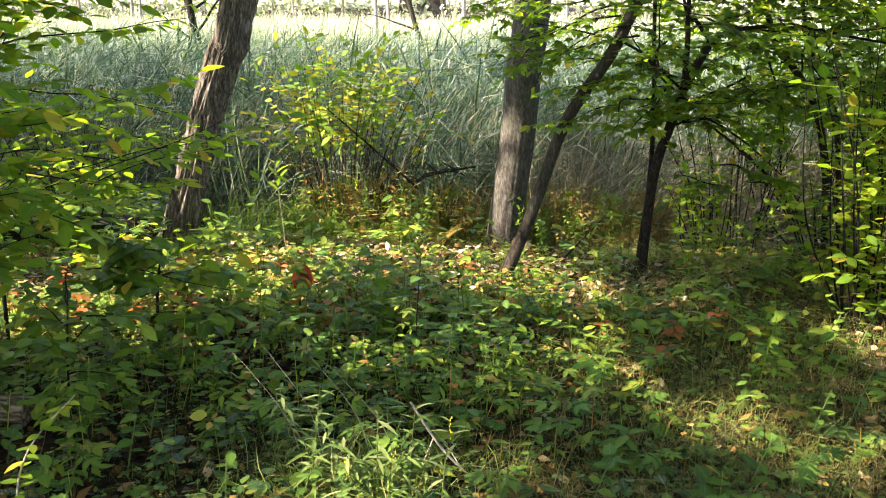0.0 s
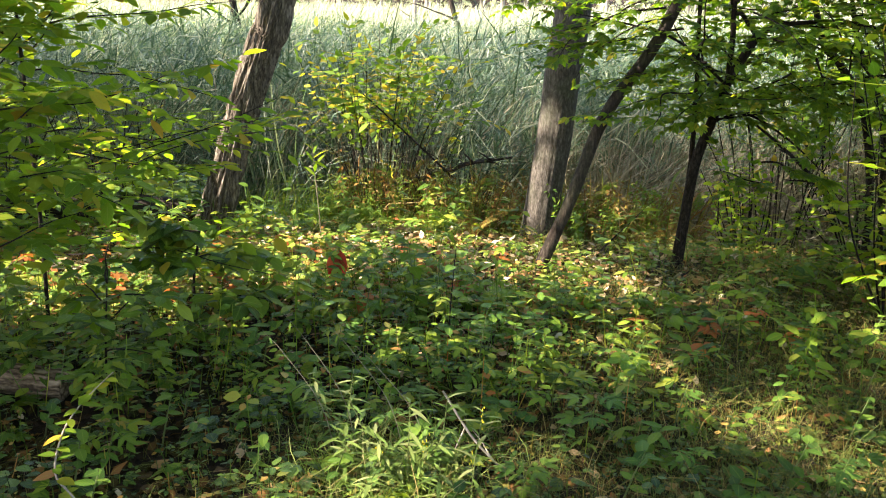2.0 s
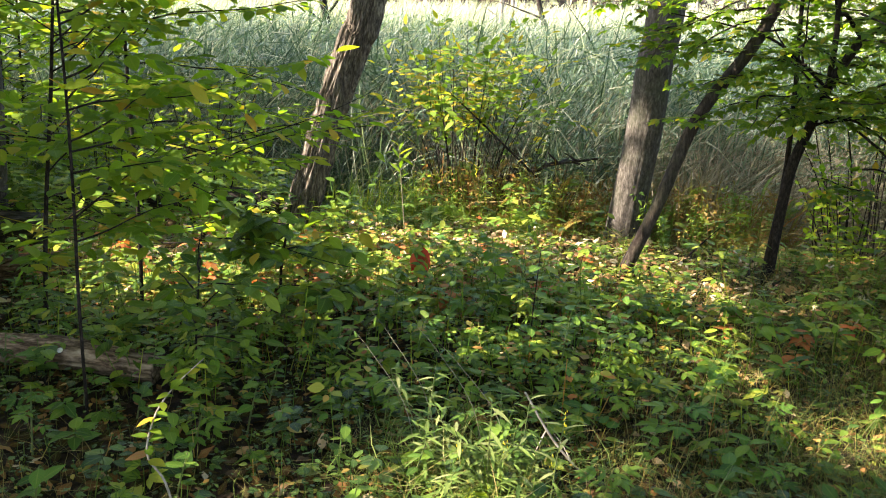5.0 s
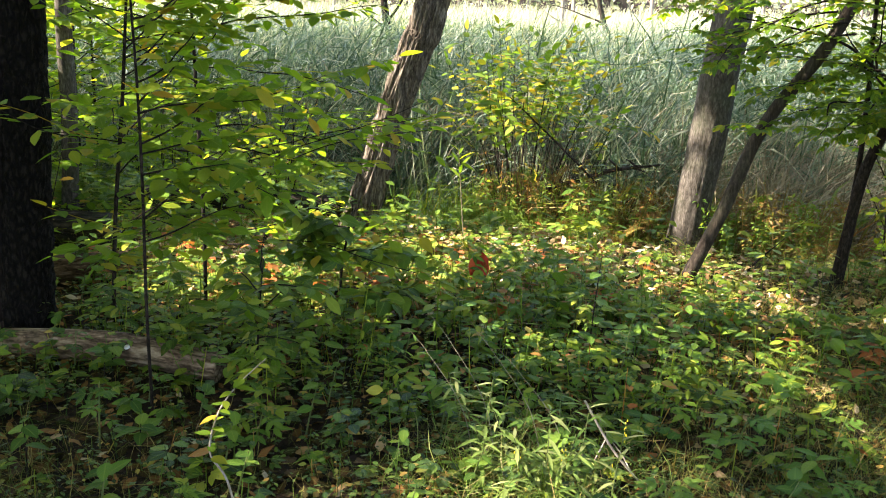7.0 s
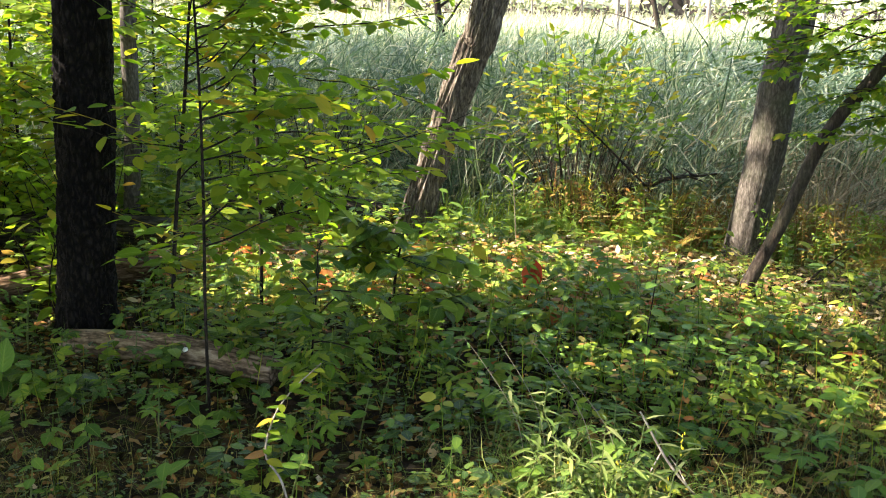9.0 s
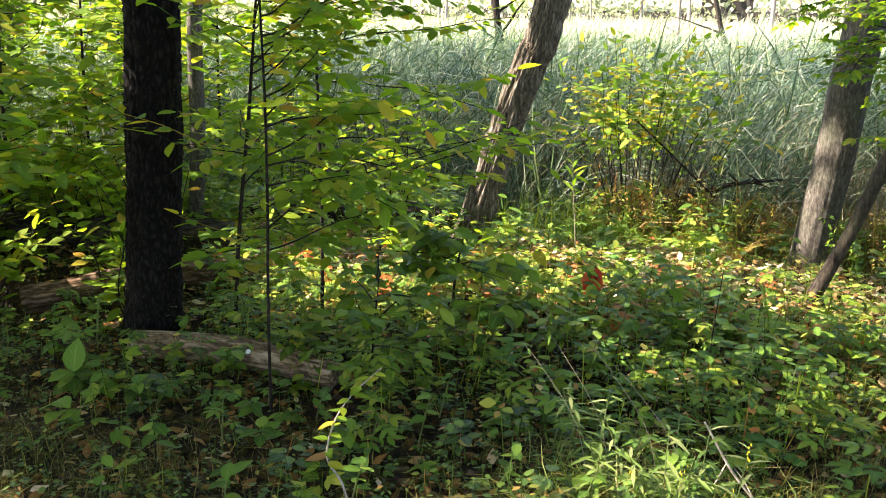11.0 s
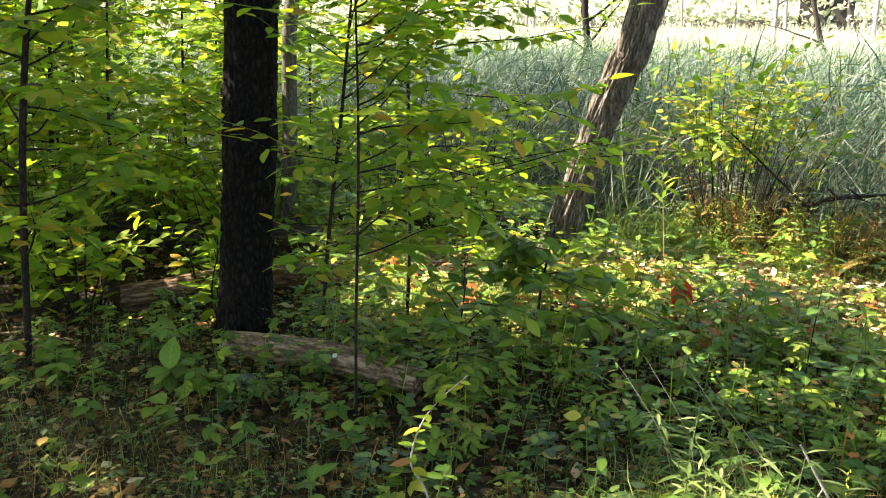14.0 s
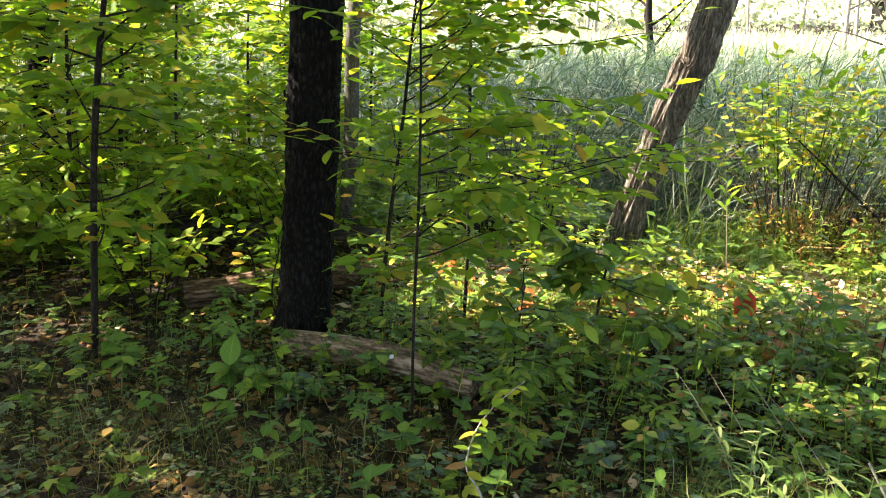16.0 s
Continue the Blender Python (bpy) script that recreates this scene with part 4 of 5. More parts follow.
# ---- fallen wood ----
def log(label, a, b, radius, material, seed, sides=28):
    a, b = np.array(a, float), np.array(b, float)
    a[2], b[2] = float(ground_height(a[0], a[1])) + radius * 0.75, float(ground_height(b[0], b[1])) + radius * 0.75
    span = float(np.linalg.norm(b - a))
    path = smooth_path([(0, 0, 0), (0.015, 0.03, span * 0.5), (0, 0, span)], 50)
    root = thing("fallen_log", label, "log", a)
    root.rotation_euler = Vector(b - a).to_track_quat("Z", "Y").to_euler()
    part("trunk", tube(path, [radius * 0.9, radius, radius * 0.85], sides, furrows(0.3, 3.0, 2.2, seed, 0.04)), material, root)
    return root


log1 = log("weathered grey fallen log below the dark tree", (-2.5, 2.87, 0), (-1.52, 2.85, 0), 0.062, WOOD_ROT, 1)
log("rotten reddish fallen log on the leaf litter", (-3.42, 3.16, 0), (-2.55, 3.92, 0), 0.075, WOOD_RED, 2)
log("dark fallen log deep in the woods", (-5.1, 3.75, 0), (-2.95, 4.35, 0), 0.12, WOOD_DARK, 3)
log("dark fallen log behind the leaning tree", (-3.4, 5.25, 0), (-1.78, 5.45, 0), 0.10, WOOD_DARK, 4)
fungus = tube([(-0.03, 0.045, 0.6), (-0.04, 0.066, 0.6)], [0.016, 0.010], 12)
part("bracket_fungus", fungus, MAT_FUNGUS, log1, "small white bracket fungus")


def fallen_branch(label, points, radii, material, twigs=0, seed=1):
    p = np.array(points, float)
    root = thing("fallen_branch", label, "branch", p[0])
    curve = smooth_path(p - p[0], 8)
    part("limb", tube(curve, radii, 8), material, root)
    r = np.random.default_rng(seed)
    for k in range(twigs):
        at = curve[int(len(curve) * r.uniform(0.2, 0.95))]
        c = branch_curve(at, r.normal(size=3) * [1, 1, 0.6], r.uniform(0.15, 0.4), 0, seed * 9 + k, 4)
        part("twig", tube(c, [radii[-1] * 0.8, 0.001], 5, None, False), material, root)
    return root


fallen_branch("bleached twig lying among green leaves", [(-0.10, 2.44, 0.30), (0.0, 2.42, 0.15), (0.12, 2.40, 0.03)], [0.0035, 0.0042, 0.003], BARK_PALE, 2, 2)
fallen_branch("thin pale twig on the grass", [(0.2, 2.2, 0.04), (0.4, 2.25, 0.05), (0.62, 2.2, 0.03)], [0.004, 0.004, 0.002], BARK_PALE, 1, 3)
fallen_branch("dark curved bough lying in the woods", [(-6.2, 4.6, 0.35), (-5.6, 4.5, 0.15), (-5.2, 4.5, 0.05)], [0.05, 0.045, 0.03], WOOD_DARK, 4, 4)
fallen_branch("thin dark stick lying on the grass", [(0.98, 4.28, 0.02), (1.08, 4.4, 0.05), (1.17, 4.53, 0.06)], [0.005, 0.006, 0.004], BARK_TWIG, 2, 10)
fallen_branch("short dead stub leaning beside the slanting tree", [(0.68, 4.9, -0.02), (0.75, 4.9, 0.07), (0.83, 4.9, 0.16)], [0.008, 0.007, 0.004], BARK_TWIG, 2, 11)
fallen_branch("dead slanting bough in the brush", [(1.71, 5.6, 0.77), (1.93, 5.6, 0.61), (2.18, 5.6, 0.39), (2.5, 5.6, 0.02)], [0.006, 0.012, 0.016], BARK_TWIG, 6, 5)
fallen_branch("dead grey bough among rusty ferns", [(0.25, 6.5, 0.30), (-0.15, 6.5, 0.22), (-0.6, 6.5, 0.05)], [0.008, 0.013, 0.016], BARK_SLIM, 9, 6)
fallen_branch("dead dark bough under the shrub", [(-0.2, 6.4, 0.15), (-0.6, 6.45, 0.50), (-0.9, 6.5, 0.75)], [0.009, 0.007, 0.004], BARK_TWIG, 12, 7)
fallen_branch("dark leaning stem at the marsh edge", [(2.7, 5.8, -0.25), (2.65, 5.8, 0.3), (2.52, 5.8, 0.82), (2.31, 5.8, 1.13), (2.17, 5.8, 1.31), (1.9, 5.8, 2.2)], [0.028, 0.026, 0.018], BARK_TWIG, 4, 8)
fallen_branch("dark leaning stem at the marsh edge", [(2.85, 5.9, -0.25), (2.72, 5.9, 0.67), (2.56, 5.9, 1.09), (2.44, 5.9, 1.31), (2.2, 5.9, 2.2)], [0.02, 0.018, 0.012], BARK_TWIG, 4, 9)


# ---- marsh ----
def reed_bed(name, label, material, count, xs, ys, tall, width, bend, rows, seed, edge=None, wind=-1.2, near=1.0, lift=(0, 0), mess=0.0):
    r = np.random.default_rng(seed)
    y = ys[0] + (ys[1] - ys[0]) * r.random(count) ** near
    x = r.uniform(0, 1, count)
    x = xs[0] + (xs[1] - xs[0]) * x
    x = np.where(ys[1] > 20, x * y / ys[1], x)
    clump = soft_noise(x * 1.1, y * 1.1, seed)
    keep = r.random(count) < 0.35 + clump
    if edge is not None:
        keep &= y > edge(x) + 0.8 * soft_noise(x * 1.5, 2.2, seed)
    x, y, clump = x[keep], y[keep], clump[keep]
    n = len(x)
    z = ground_height(x, y) - 0.03 + r.uniform(*lift, n)
    size = tall * r.uniform(0.7, 1.08, n) * (0.85 + 0.3 * clump)
    turns = spin(wind + r.normal(size=n) * 1.0, r.normal(size=n) * (0.26 + mess), r.normal(size=n) * (0.24 + mess) + 0.08)
    third = n // 3
    shapes = []
    for k, factor in enumerate((0.5, 1.0, 1.5)):
        part_of = slice(k * third, (k + 1) * third if k < 2 else n)
        shapes.append(scatter(blade_shape(rows, width / tall, min(bend * factor, 0.93)), np.stack([x, y, z], 1)[part_of], turns[part_of], size[part_of]))
    return stuff(name, joined(shapes), material, label, "reeds")


def marsh_edge(x):
    return 7.2 + 0.25 * np.sin(x * 1.3) + np.where(x < -5, (-5 - x) * 0.0, 0)


reed_bed("reeds", "dense blue-green reeds bending in the wind", MAT_REED, 40000, (-13, 8), (6.8, 17.5), 2.14, 0.0115, 0.6, 6, 61, marsh_edge, near=1.15)
reed_bed("reed_leaves", "long bent reed leaves crossing one another", MAT_REED, 125000, (-13, 8), (6.9, 16.0), 0.62, 0.0115, 0.9, 4, 65, marsh_edge, near=1.15, lift=(0.2, 1.85), mess=0.4)
reed_bed("dead_reeds", "dry straw-coloured reed stalks among the green ones", MAT_STRAW, 15000, (-13, 8), (7.5, 14.0), 0.8, 0.009, 0.75, 4, 62, marsh_edge, near=1.4, lift=(0, 1.2), mess=0.3)
reed_bed("bent_reeds", "flattened dry reeds at the marsh edge", MAT_STRAW, 16000, (0.7, 5.5), (7.0, 9.8), 1.3, 0.011, 0.8, 5, 63, None, near=1.2, lift=(0, 0.3), mess=0.35)
reed_bed("reed_field", "open field of reeds, sunlight put into their pale colour", MAT_FIELD, 90000, (-115, 70), (13.0, 95.0), 1.85, 0.06, 0.5, 3, 64, near=1.7)

reed_bed("dry_weeds", "rusty dry weeds round the foot of the pale tree", MAT_RUST, 1300, (-0.9, 1.6), (6.02, 7.1), 0.6, 0.010, 0.6, 4, 66, None, near=1.0, mess=0.15)
reed_bed("green_weeds", "narrow yellow-green weeds at the marsh edge", MAT_FERN, 1500, (-1.8, 1.5), (6.0, 7.2), 0.5, 0.007, 0.6, 4, 67, None, near=1.0, mess=0.15)


def marsh_tree(name, label, points, radii, material, boughs, leaf_count, seed, leaf_material_used=None):
    p = np.array(points, float)
    root = thing(name, label, "tree", p[0])
    curve = smooth_path(p - p[0], 10)
    part("trunk", tube(curve, radii, 12), material, root)
    r = np.random.default_rng(seed)
    shapes = []
    for k in range(boughs):
        at = curve[int(len(curve) * r.uniform(0.35, 0.98))]
        c = smooth_path(branch_curve(at, (r.choice([-1, 1]) * r.uniform(0.6, 1.2), r.normal() * 0.5, r.uniform(0.2, 0.8)), r.uniform(0.6, 1.4), 0.2, seed * 30 + k), 4)
        part("limb", tube(c, [radii[-1] * 0.6, 0.004], 6, None, False), material, root)
        if leaf_count:
            shapes.append(spray(c, leaf_count, 0.13, r, OVATE, 0.6, 0.2, 0.2))
    if shapes:
        part("foliage", joined(shapes), leaf_material_used, root)
    return root


marsh_tree("marsh_tree", "small sparse tree standing in the sunlit marsh", [(-3.62, 13.5, -0.95), (-3.70, 13.5, 0.4), (-3.88, 13.5, 1.5), (-3.9, 13.5, 3.0)], [0.07, 0.06, 0.04], BARK_TWIG, 12, 16, 71, MAT_LIME)
marsh_tree("dead_snag", "bare grey dead tree leaning in the marsh", [(-0.30, 18.0, -0.95), (-0.44, 18.0, 0.56), (-0.62, 18.0, 1.2), (-1.0, 18.0, 2.6)], [0.065, 0.055, 0.04], BARK_SLIM, 3, 0, 72)
marsh_tree("dead_snag", "bare grey dead tree in the marsh", [(-1.50, 20.0, -0.95), (-1.52, 20.0, 0.5), (-1.55, 20.0, 1.7), (-1.5, 20.0, 4.0)], [0.05, 0.045, 0.035], BARK_PALE, 3, 0, 73)
r1 = np.random.default_rng(9)
for k in range(46):
    a = radians(r1.uniform(-42, 66))
    d = r1.uniform(62, 98)
    x, y = -math.sin(a) * d, math.cos(a) * d
    lean = r1.normal() * 0.5
    # The pale dead-wood bark stands for sunlight on these far trunks.
    marsh_tree("bare_trunk", "bare trunk at the marsh's far edge, pale as if sunlit", [(x, y, -0.95), (x + lean * 0.3, y, 2.5), (x + lean, y, 11.0)], [r1.uniform(0.1, 0.24), 0.12, 0.05], BARK_PALE, 3, 0, 80 + k)


def far_thicket(label, angles, distance, count, tall, material, seed):
    r = np.random.default_rng(seed)
    a = np.radians(r.uniform(*angles, count))
    d = r.uniform(*distance, count)
    p = np.stack([-np.sin(a) * d, np.cos(a) * d, 0.3 + tall * r.random(count)], 1)
    lump = soft_noise(p[:, 0] * 0.35, p[:, 1] * 0.35, p[:, 2] * 0.5)
    p = p[lump + 0.35 * (1 - (p[:, 2] + 0.8) / tall) > 0.5]
    n = len(p)
    turns = frames(r.normal(size=(n, 3)), r.normal(size=(n, 3)) + [0, 0, 1])
    return stuff("far_thicket", scatter(leaf_shape(2, 0.6), p, turns, r.uniform(0.4, 1.0, n)), material, label, "bushes")


far_thicket("thicket beyond the marsh, haze put into its pale green", (-45, 70), (92, 106), 24000, 12, MAT_FAR, 101)
far_thicket("woods beyond the marsh, haze put into their pale green", (-50, 75), (106, 120), 26000, 18, MAT_FAR, 102)


def shed():
    root = thing("shed", "dark weathered shed at the far side of the marsh", "shed", (-2.4, 100.0, 0.4))
    verts = np.array([(x, y, z) for z in (0, 3.0) for x, y in ((-2.6, -1.5), (2.6, -1.5), (2.6, 1.5), (-2.6, 1.5))], float)
    faces = np.array([(0, 1, 5, 4), (1, 2, 6, 5), (2, 3, 7, 6), (3, 0, 4, 7)])
    part("wall", (verts, faces, verts[:, :2]), MAT_SHED, root, smooth=False)
    v = np.array([(-2.9, -1.8, 2.9), (2.9, -1.8, 2.9), (2.9, 0, 4.1), (-2.9, 0, 4.1), (-2.9, 1.8, 2.9), (2.9, 1.8, 2.9)], float)
    part("roof", (v, np.array([(0, 1, 2, 3), (3, 2, 5, 4)]), v[:, :2]), MAT_SHED, root, smooth=False)


shed()


# ---- ferns and ground plants ----
def fern_shape(leaflets=32):
    """One arching frond a metre long along +y."""
    t = np.linspace(0.12, 0.98, leaflets)
    spine = np.stack([0 * t, t * 0.9, 0.75 * t - 0.62 * t * t], 1)
    v, f, u = leaf_shape(2, 0.13, 0.1, 0.1)
    places, turns, sizes = [], [], []
    for s in (1, -1):
        ahead = np.stack([np.full(leaflets, s * 1.0), np.full(leaflets, 0.35), np.full(leaflets, -0.15)], 1)
        turns.append(frames(ahead, np.tile([0, 0, 1.0], (leaflets, 1))))
        places.append(spine)
        sizes.append(0.22 * np.sin(np.pi * (0.12 + 0.86 * t) ** 0.8) + 0.02)
    leaves = scatter((v, f, u), np.concatenate(places), np.concatenate(turns), np.concatenate(sizes))
    return joined([leaves, tube(np.vstack([[0, 0, 0], spine]), [0.008, 0.003], 4, None, False)])


FROND = fern_shape()
FERN_MESHES = {}


def fern(label, x, y, fronds, size, material, seed):
    r = np.random.default_rng(seed)
    root = thing("fern", label, "fern", (x, y, float(ground_height(x, y)) - 0.01), "ferns at the marsh edge")
    if material.name not in FERN_MESHES:
        FERN_MESHES[material.name] = build_mesh("frond", *FROND)
    for k in range(fronds):
        ob = part("frond", FERN_MESHES[material.name], material, root)
        ob.rotation_euler = (r.uniform(0.2, 1.0), r.normal() * 0.2, k * 6.283 / fronds + r.normal() * 0.3)
        s = size * r.uniform(0.7, 1.15)
        ob.scale = (s, s, s)


r2 = np.random.default_rng(15)
for k in range(85):
    x, y = r2.uniform(-0.75, 1.35), r2.uniform(5.6, 6.7)
    if abs(x - 0.5) < 0.5 and y < 6.15:
        y += 0.6
    rusty = r2.random() < 0.5 + 0.3 * (x > -0.2)
    fern("rust-brown dying fern at the marsh edge" if rusty else "green fern at the marsh edge", x, y, int(r2.integers(6, 11)), r2.uniform(0.14, 0.26), MAT_RUST if rusty else MAT_FERN, 300 + k)
for k in range(14):
    x, y = r2.uniform(-1.7, -0.2), r2.uniform(5.2, 6.2)
    fern("yellow-green fern at the marsh edge", x, y, int(r2.integers(5, 9)), r2.uniform(0.14, 0.26), MAT_FERN, 350 + k)


def fern_thicket(name, label, material, n, seed):
    r = np.random.default_rng(seed)
    x, y = r.uniform(-1.0, 1.7, n), 6.0 + 1.2 * r.random(n)
    keep = (np.abs(x - 0.5) > 0.5) | (y > 6.15)
    x, y = x[keep], y[keep]
    n = len(x)
    turns = spin(r.random(n) * 6.283, 0.0, 0.0) @ spin(np.zeros(n), r.uniform(-0.2, 1.0, n), r.normal(size=n) * 0.4)
    return stuff(name, scatter(FROND, np.c_[x, y, ground_height(x, y) + 0.45 * r.random(n) ** 2], turns, r.uniform(0.1, 0.26, n)), material, label, "ferns")


fern_thicket("dead_ferns", "thicket of rust-brown dying fern fronds", MAT_RUST, 500, 360)
fern_thicket("olive_ferns", "yellow-green fern fronds among the dead ones", MAT_FERN, 450, 361)


def seedlings(name, label, material, shape, places, stem, leaf, count, seed, flat=0.8):
    """Short stalks, each with some leaves round its top."""
    r = np.random.default_rng(seed)
    n = len(places)
    z = ground_height(places[:, 0], places[:, 1])
    tall = r.uniform(*stem, n)
    lean = r.normal(size=(n, 2)) * 0.22
    foot = np.c_[places, z - 0.01]
    head = foot + np.c_[lean * tall[:, None], tall]
    k = r.integers(count[0], count[1], n)
    owner = np.repeat(np.arange(n), k)
    m = len(owner)
    level = r.uniform(0.45, 1.0, m)
    p = foot[owner] + (head - foot)[owner] * level[:, None]
    angle = r.random(m) * 6.283
    ahead = np.c_[np.cos(angle), np.sin(angle), r.normal(size=m) * (1.15 - flat) * 0.5 - 0.02]
    up = np.c_[r.normal(size=(m, 2)) * (1.1 - flat), np.ones(m)]
    size = r.uniform(*leaf, n)[owner] * r.uniform(0.65, 1.2, m)
    leaves = scatter(shape, p + ahead * 0.015, frames(ahead, up), size)
    post = np.array([(-0.002, 0, 0), (0.002, 0, 0), (0.0012, 0, 1), (-0.0012, 0, 1)]), np.array([(0, 1, 2, 3)]), np.zeros((4, 2))
    turn = frames(np.cross(head - foot, [0.0, 1.0, 0.0]) * 0 + [0, 1, 0], head - foot)
    stalks = scatter(post, foot, turn, np.c_[np.ones(n), np.ones(n), tall])
    return stuff(name, joined([leaves, stalks]), material, label, "ground plants")


def in_view(count, seed, low=1.2, high=6.6, left=-62, right=34, power=1.0):
    """Chance places on the woodland floor."""
    r = np.random.default_rng(seed)
    d = low + (high - low) * r.random(count) ** power
    a = np.radians(r.uniform(left, right, count))
    return np.stack([np.sin(a) * d, np.cos(a) * d], 1)


def around(count, seed, low=0.6, high=8.0):
    """Chance places on the floor behind and beside."""
    r = np.random.default_rng(seed)
    d = low + (high - low) * r.random(count) ** 0.7
    a = np.radians(r.uniform(33, 299, count))
    p = np.stack([np.sin(a) * d, np.cos(a) * d], 1)
    return p[r.random(len(p)) < np.clip((soft_noise(p[:, 0] * 1.3, p[:, 1] * 1.3, 0.3) - 0.22) * 2.4, 0.05, 1)]


def thin(places, chance, seed):
    return places[np.random.default_rng(seed).random(len(places)) < chance(places[:, 0], places[:, 1])]


def trail(x, y):
    """The grassy stretch at the right, where few broad leaves grow."""
    return np.exp(-(((x - 0.5 - 0.19 * y) / 0.72) ** 2)) * np.clip((5.3 - y) / 1.0, 0, 1)


def bare(x, y):
    """Leaf litter that shows between the plants."""
    gap = 0.75 * np.exp(-(((x + 0.95) / 0.6) ** 2 + ((y - 2.35) / 0.55) ** 2))
    return np.maximum(gap, np.maximum(np.exp(-(((x + 2.0) / 1.1) ** 2 + ((y - 2.1) / 0.7) ** 2)), np.exp(-(((x + 3.5) / 0.6) ** 2 + ((y - 2.55) / 0.3) ** 2))))


SEED_LEAF = leaf_shape(4, 0.62, 0.1, 0.1)


def pinnate_shape():
    """A leaf of five leaflets on one stalk, one long along +y."""
    shapes = []
    for at, turn, size in ((0.5, 0.0, 0.52), (0.46, 0.95, 0.46), (0.46, -0.95, 0.46), (0.22, 1.15, 0.36), (0.22, -1.15, 0.36)):
        v, f, u = leaf_shape(3, 0.46, 0.16, 0.2)
        c, d = math.cos(turn), math.sin(turn)
        v = v * size
        shapes.append((np.stack([v[:, 0] * c + v[:, 1] * d, -v[:, 0] * d + v[:, 1] * c + at, v[:, 2] - 0.1 * at], 1), f, u))
    stalk = np.array([(-0.008, 0, 0), (0.008, 0, 0), (0.008, 0.5, -0.05), (-0.008, 0.5, -0.05)]), np.array([(0, 1, 2, 3)]), np.full((4, 2), 0.5)
    return joined(shapes + [stalk])


PINNATE = pinnate_shape()
cover = thin(in_view(8200, 201), lambda x, y: np.clip((soft_noise(x * 2.3, y * 2.3, 0.3) - 0.36) * 2.4, 0.05, 1) * (1 - 0.8 * trail(x, y)) * (1 - 0.85 * bare(x, y)) * np.where(y < 3.9, 0.75, 1.0), 1)
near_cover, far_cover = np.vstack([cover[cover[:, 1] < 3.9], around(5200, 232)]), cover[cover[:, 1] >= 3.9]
# Cover farther off takes a brighter green than the shade-darkened near leaf.
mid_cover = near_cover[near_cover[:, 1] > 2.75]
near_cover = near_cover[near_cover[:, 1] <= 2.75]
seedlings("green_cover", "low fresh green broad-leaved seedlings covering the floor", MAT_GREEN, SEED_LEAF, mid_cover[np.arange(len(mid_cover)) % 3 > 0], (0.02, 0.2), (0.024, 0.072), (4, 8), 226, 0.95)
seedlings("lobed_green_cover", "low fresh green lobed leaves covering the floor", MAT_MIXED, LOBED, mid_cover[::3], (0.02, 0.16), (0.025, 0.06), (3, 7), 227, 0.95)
seedlings("ground_cover", "low broad-leaved seedlings covering the floor, shade put into their green", MAT_DEEP, SEED_LEAF, near_cover[np.arange(len(near_cover)) % 3 > 0], (0.02, 0.2), (0.024, 0.072), (4, 8), 211, 0.98)
seedlings("lobed_cover", "low lobed leaves covering the floor, shade put into their green", MAT_DEEP, LOBED, near_cover[::3], (0.02, 0.16), (0.025, 0.065), (3, 7), 231, 0.98)
clearing = thin(in_view(5200, 209, 3.8, 5.9, -34, 26), lambda x, y: np.clip((soft_noise(x * 2.4, y * 2.4, 5.1) - 0.25) * 1.8, 0, 1) * (1 - 0.8 * trail(x, y)), 8)
far_cover = np.vstack([far_cover, clearing])
far_cover = far_cover[~((np.abs(far_cover[:, 0] - 0.55) < 0.6) & (np.abs(far_cover[:, 1] - 5.0) < 0.9) & (np.random.default_rng(31).random(len(far_cover)) < 0.7))]
low_cover = far_cover[far_cover[:, 1] > 4.7]
far_cover = far_cover[far_cover[:, 1] <= 4.7]
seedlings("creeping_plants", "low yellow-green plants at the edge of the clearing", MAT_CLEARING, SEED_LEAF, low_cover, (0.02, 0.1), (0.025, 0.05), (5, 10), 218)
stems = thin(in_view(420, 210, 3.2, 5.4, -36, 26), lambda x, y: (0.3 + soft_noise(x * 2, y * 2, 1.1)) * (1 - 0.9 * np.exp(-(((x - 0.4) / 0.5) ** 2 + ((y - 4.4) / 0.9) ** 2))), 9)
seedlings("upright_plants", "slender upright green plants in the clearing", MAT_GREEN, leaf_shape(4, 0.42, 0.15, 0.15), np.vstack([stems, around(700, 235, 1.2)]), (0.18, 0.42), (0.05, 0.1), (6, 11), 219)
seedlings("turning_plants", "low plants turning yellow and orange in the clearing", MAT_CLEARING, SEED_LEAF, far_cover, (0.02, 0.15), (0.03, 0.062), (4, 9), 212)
more = thin(in_view(1300, 202, 2.6, 5.0), lambda x, y: np.exp(-(((x + 0.5) / 1.0) ** 2 + ((y - 3.5) / 0.8) ** 2)) * (0.15 + 0.8 * soft_noise(x * 1.2, y * 1.2, 4.3)), 2)
seedlings("green_plants", "knee-high green leafy plants", MAT_MIXED, SEED_LEAF, more[::2], (0.08, 0.3), (0.03, 0.07), (5, 10), 213)
seedlings("compound_leaved_plants", "green plants with leaves of five leaflets", MAT_GREEN, PINNATE, more[1::2], (0.10, 0.34), (0.08, 0.15), (4, 7), 217)
rim = in_view(2600, 208, 5.6, 10.5, -66, -18)
seedlings("edge_plants", "leafy green plants along the marsh edge", MAT_GREEN, SEED_LEAF, rim, (0.1, 0.4), (0.05, 0.1), (6, 12), 216)
r4 = np.random.default_rng(237)
herbs = np.stack([r4.uniform(-1.0, 1.6, 620), r4.uniform(5.75, 6.9, 620)], 1)
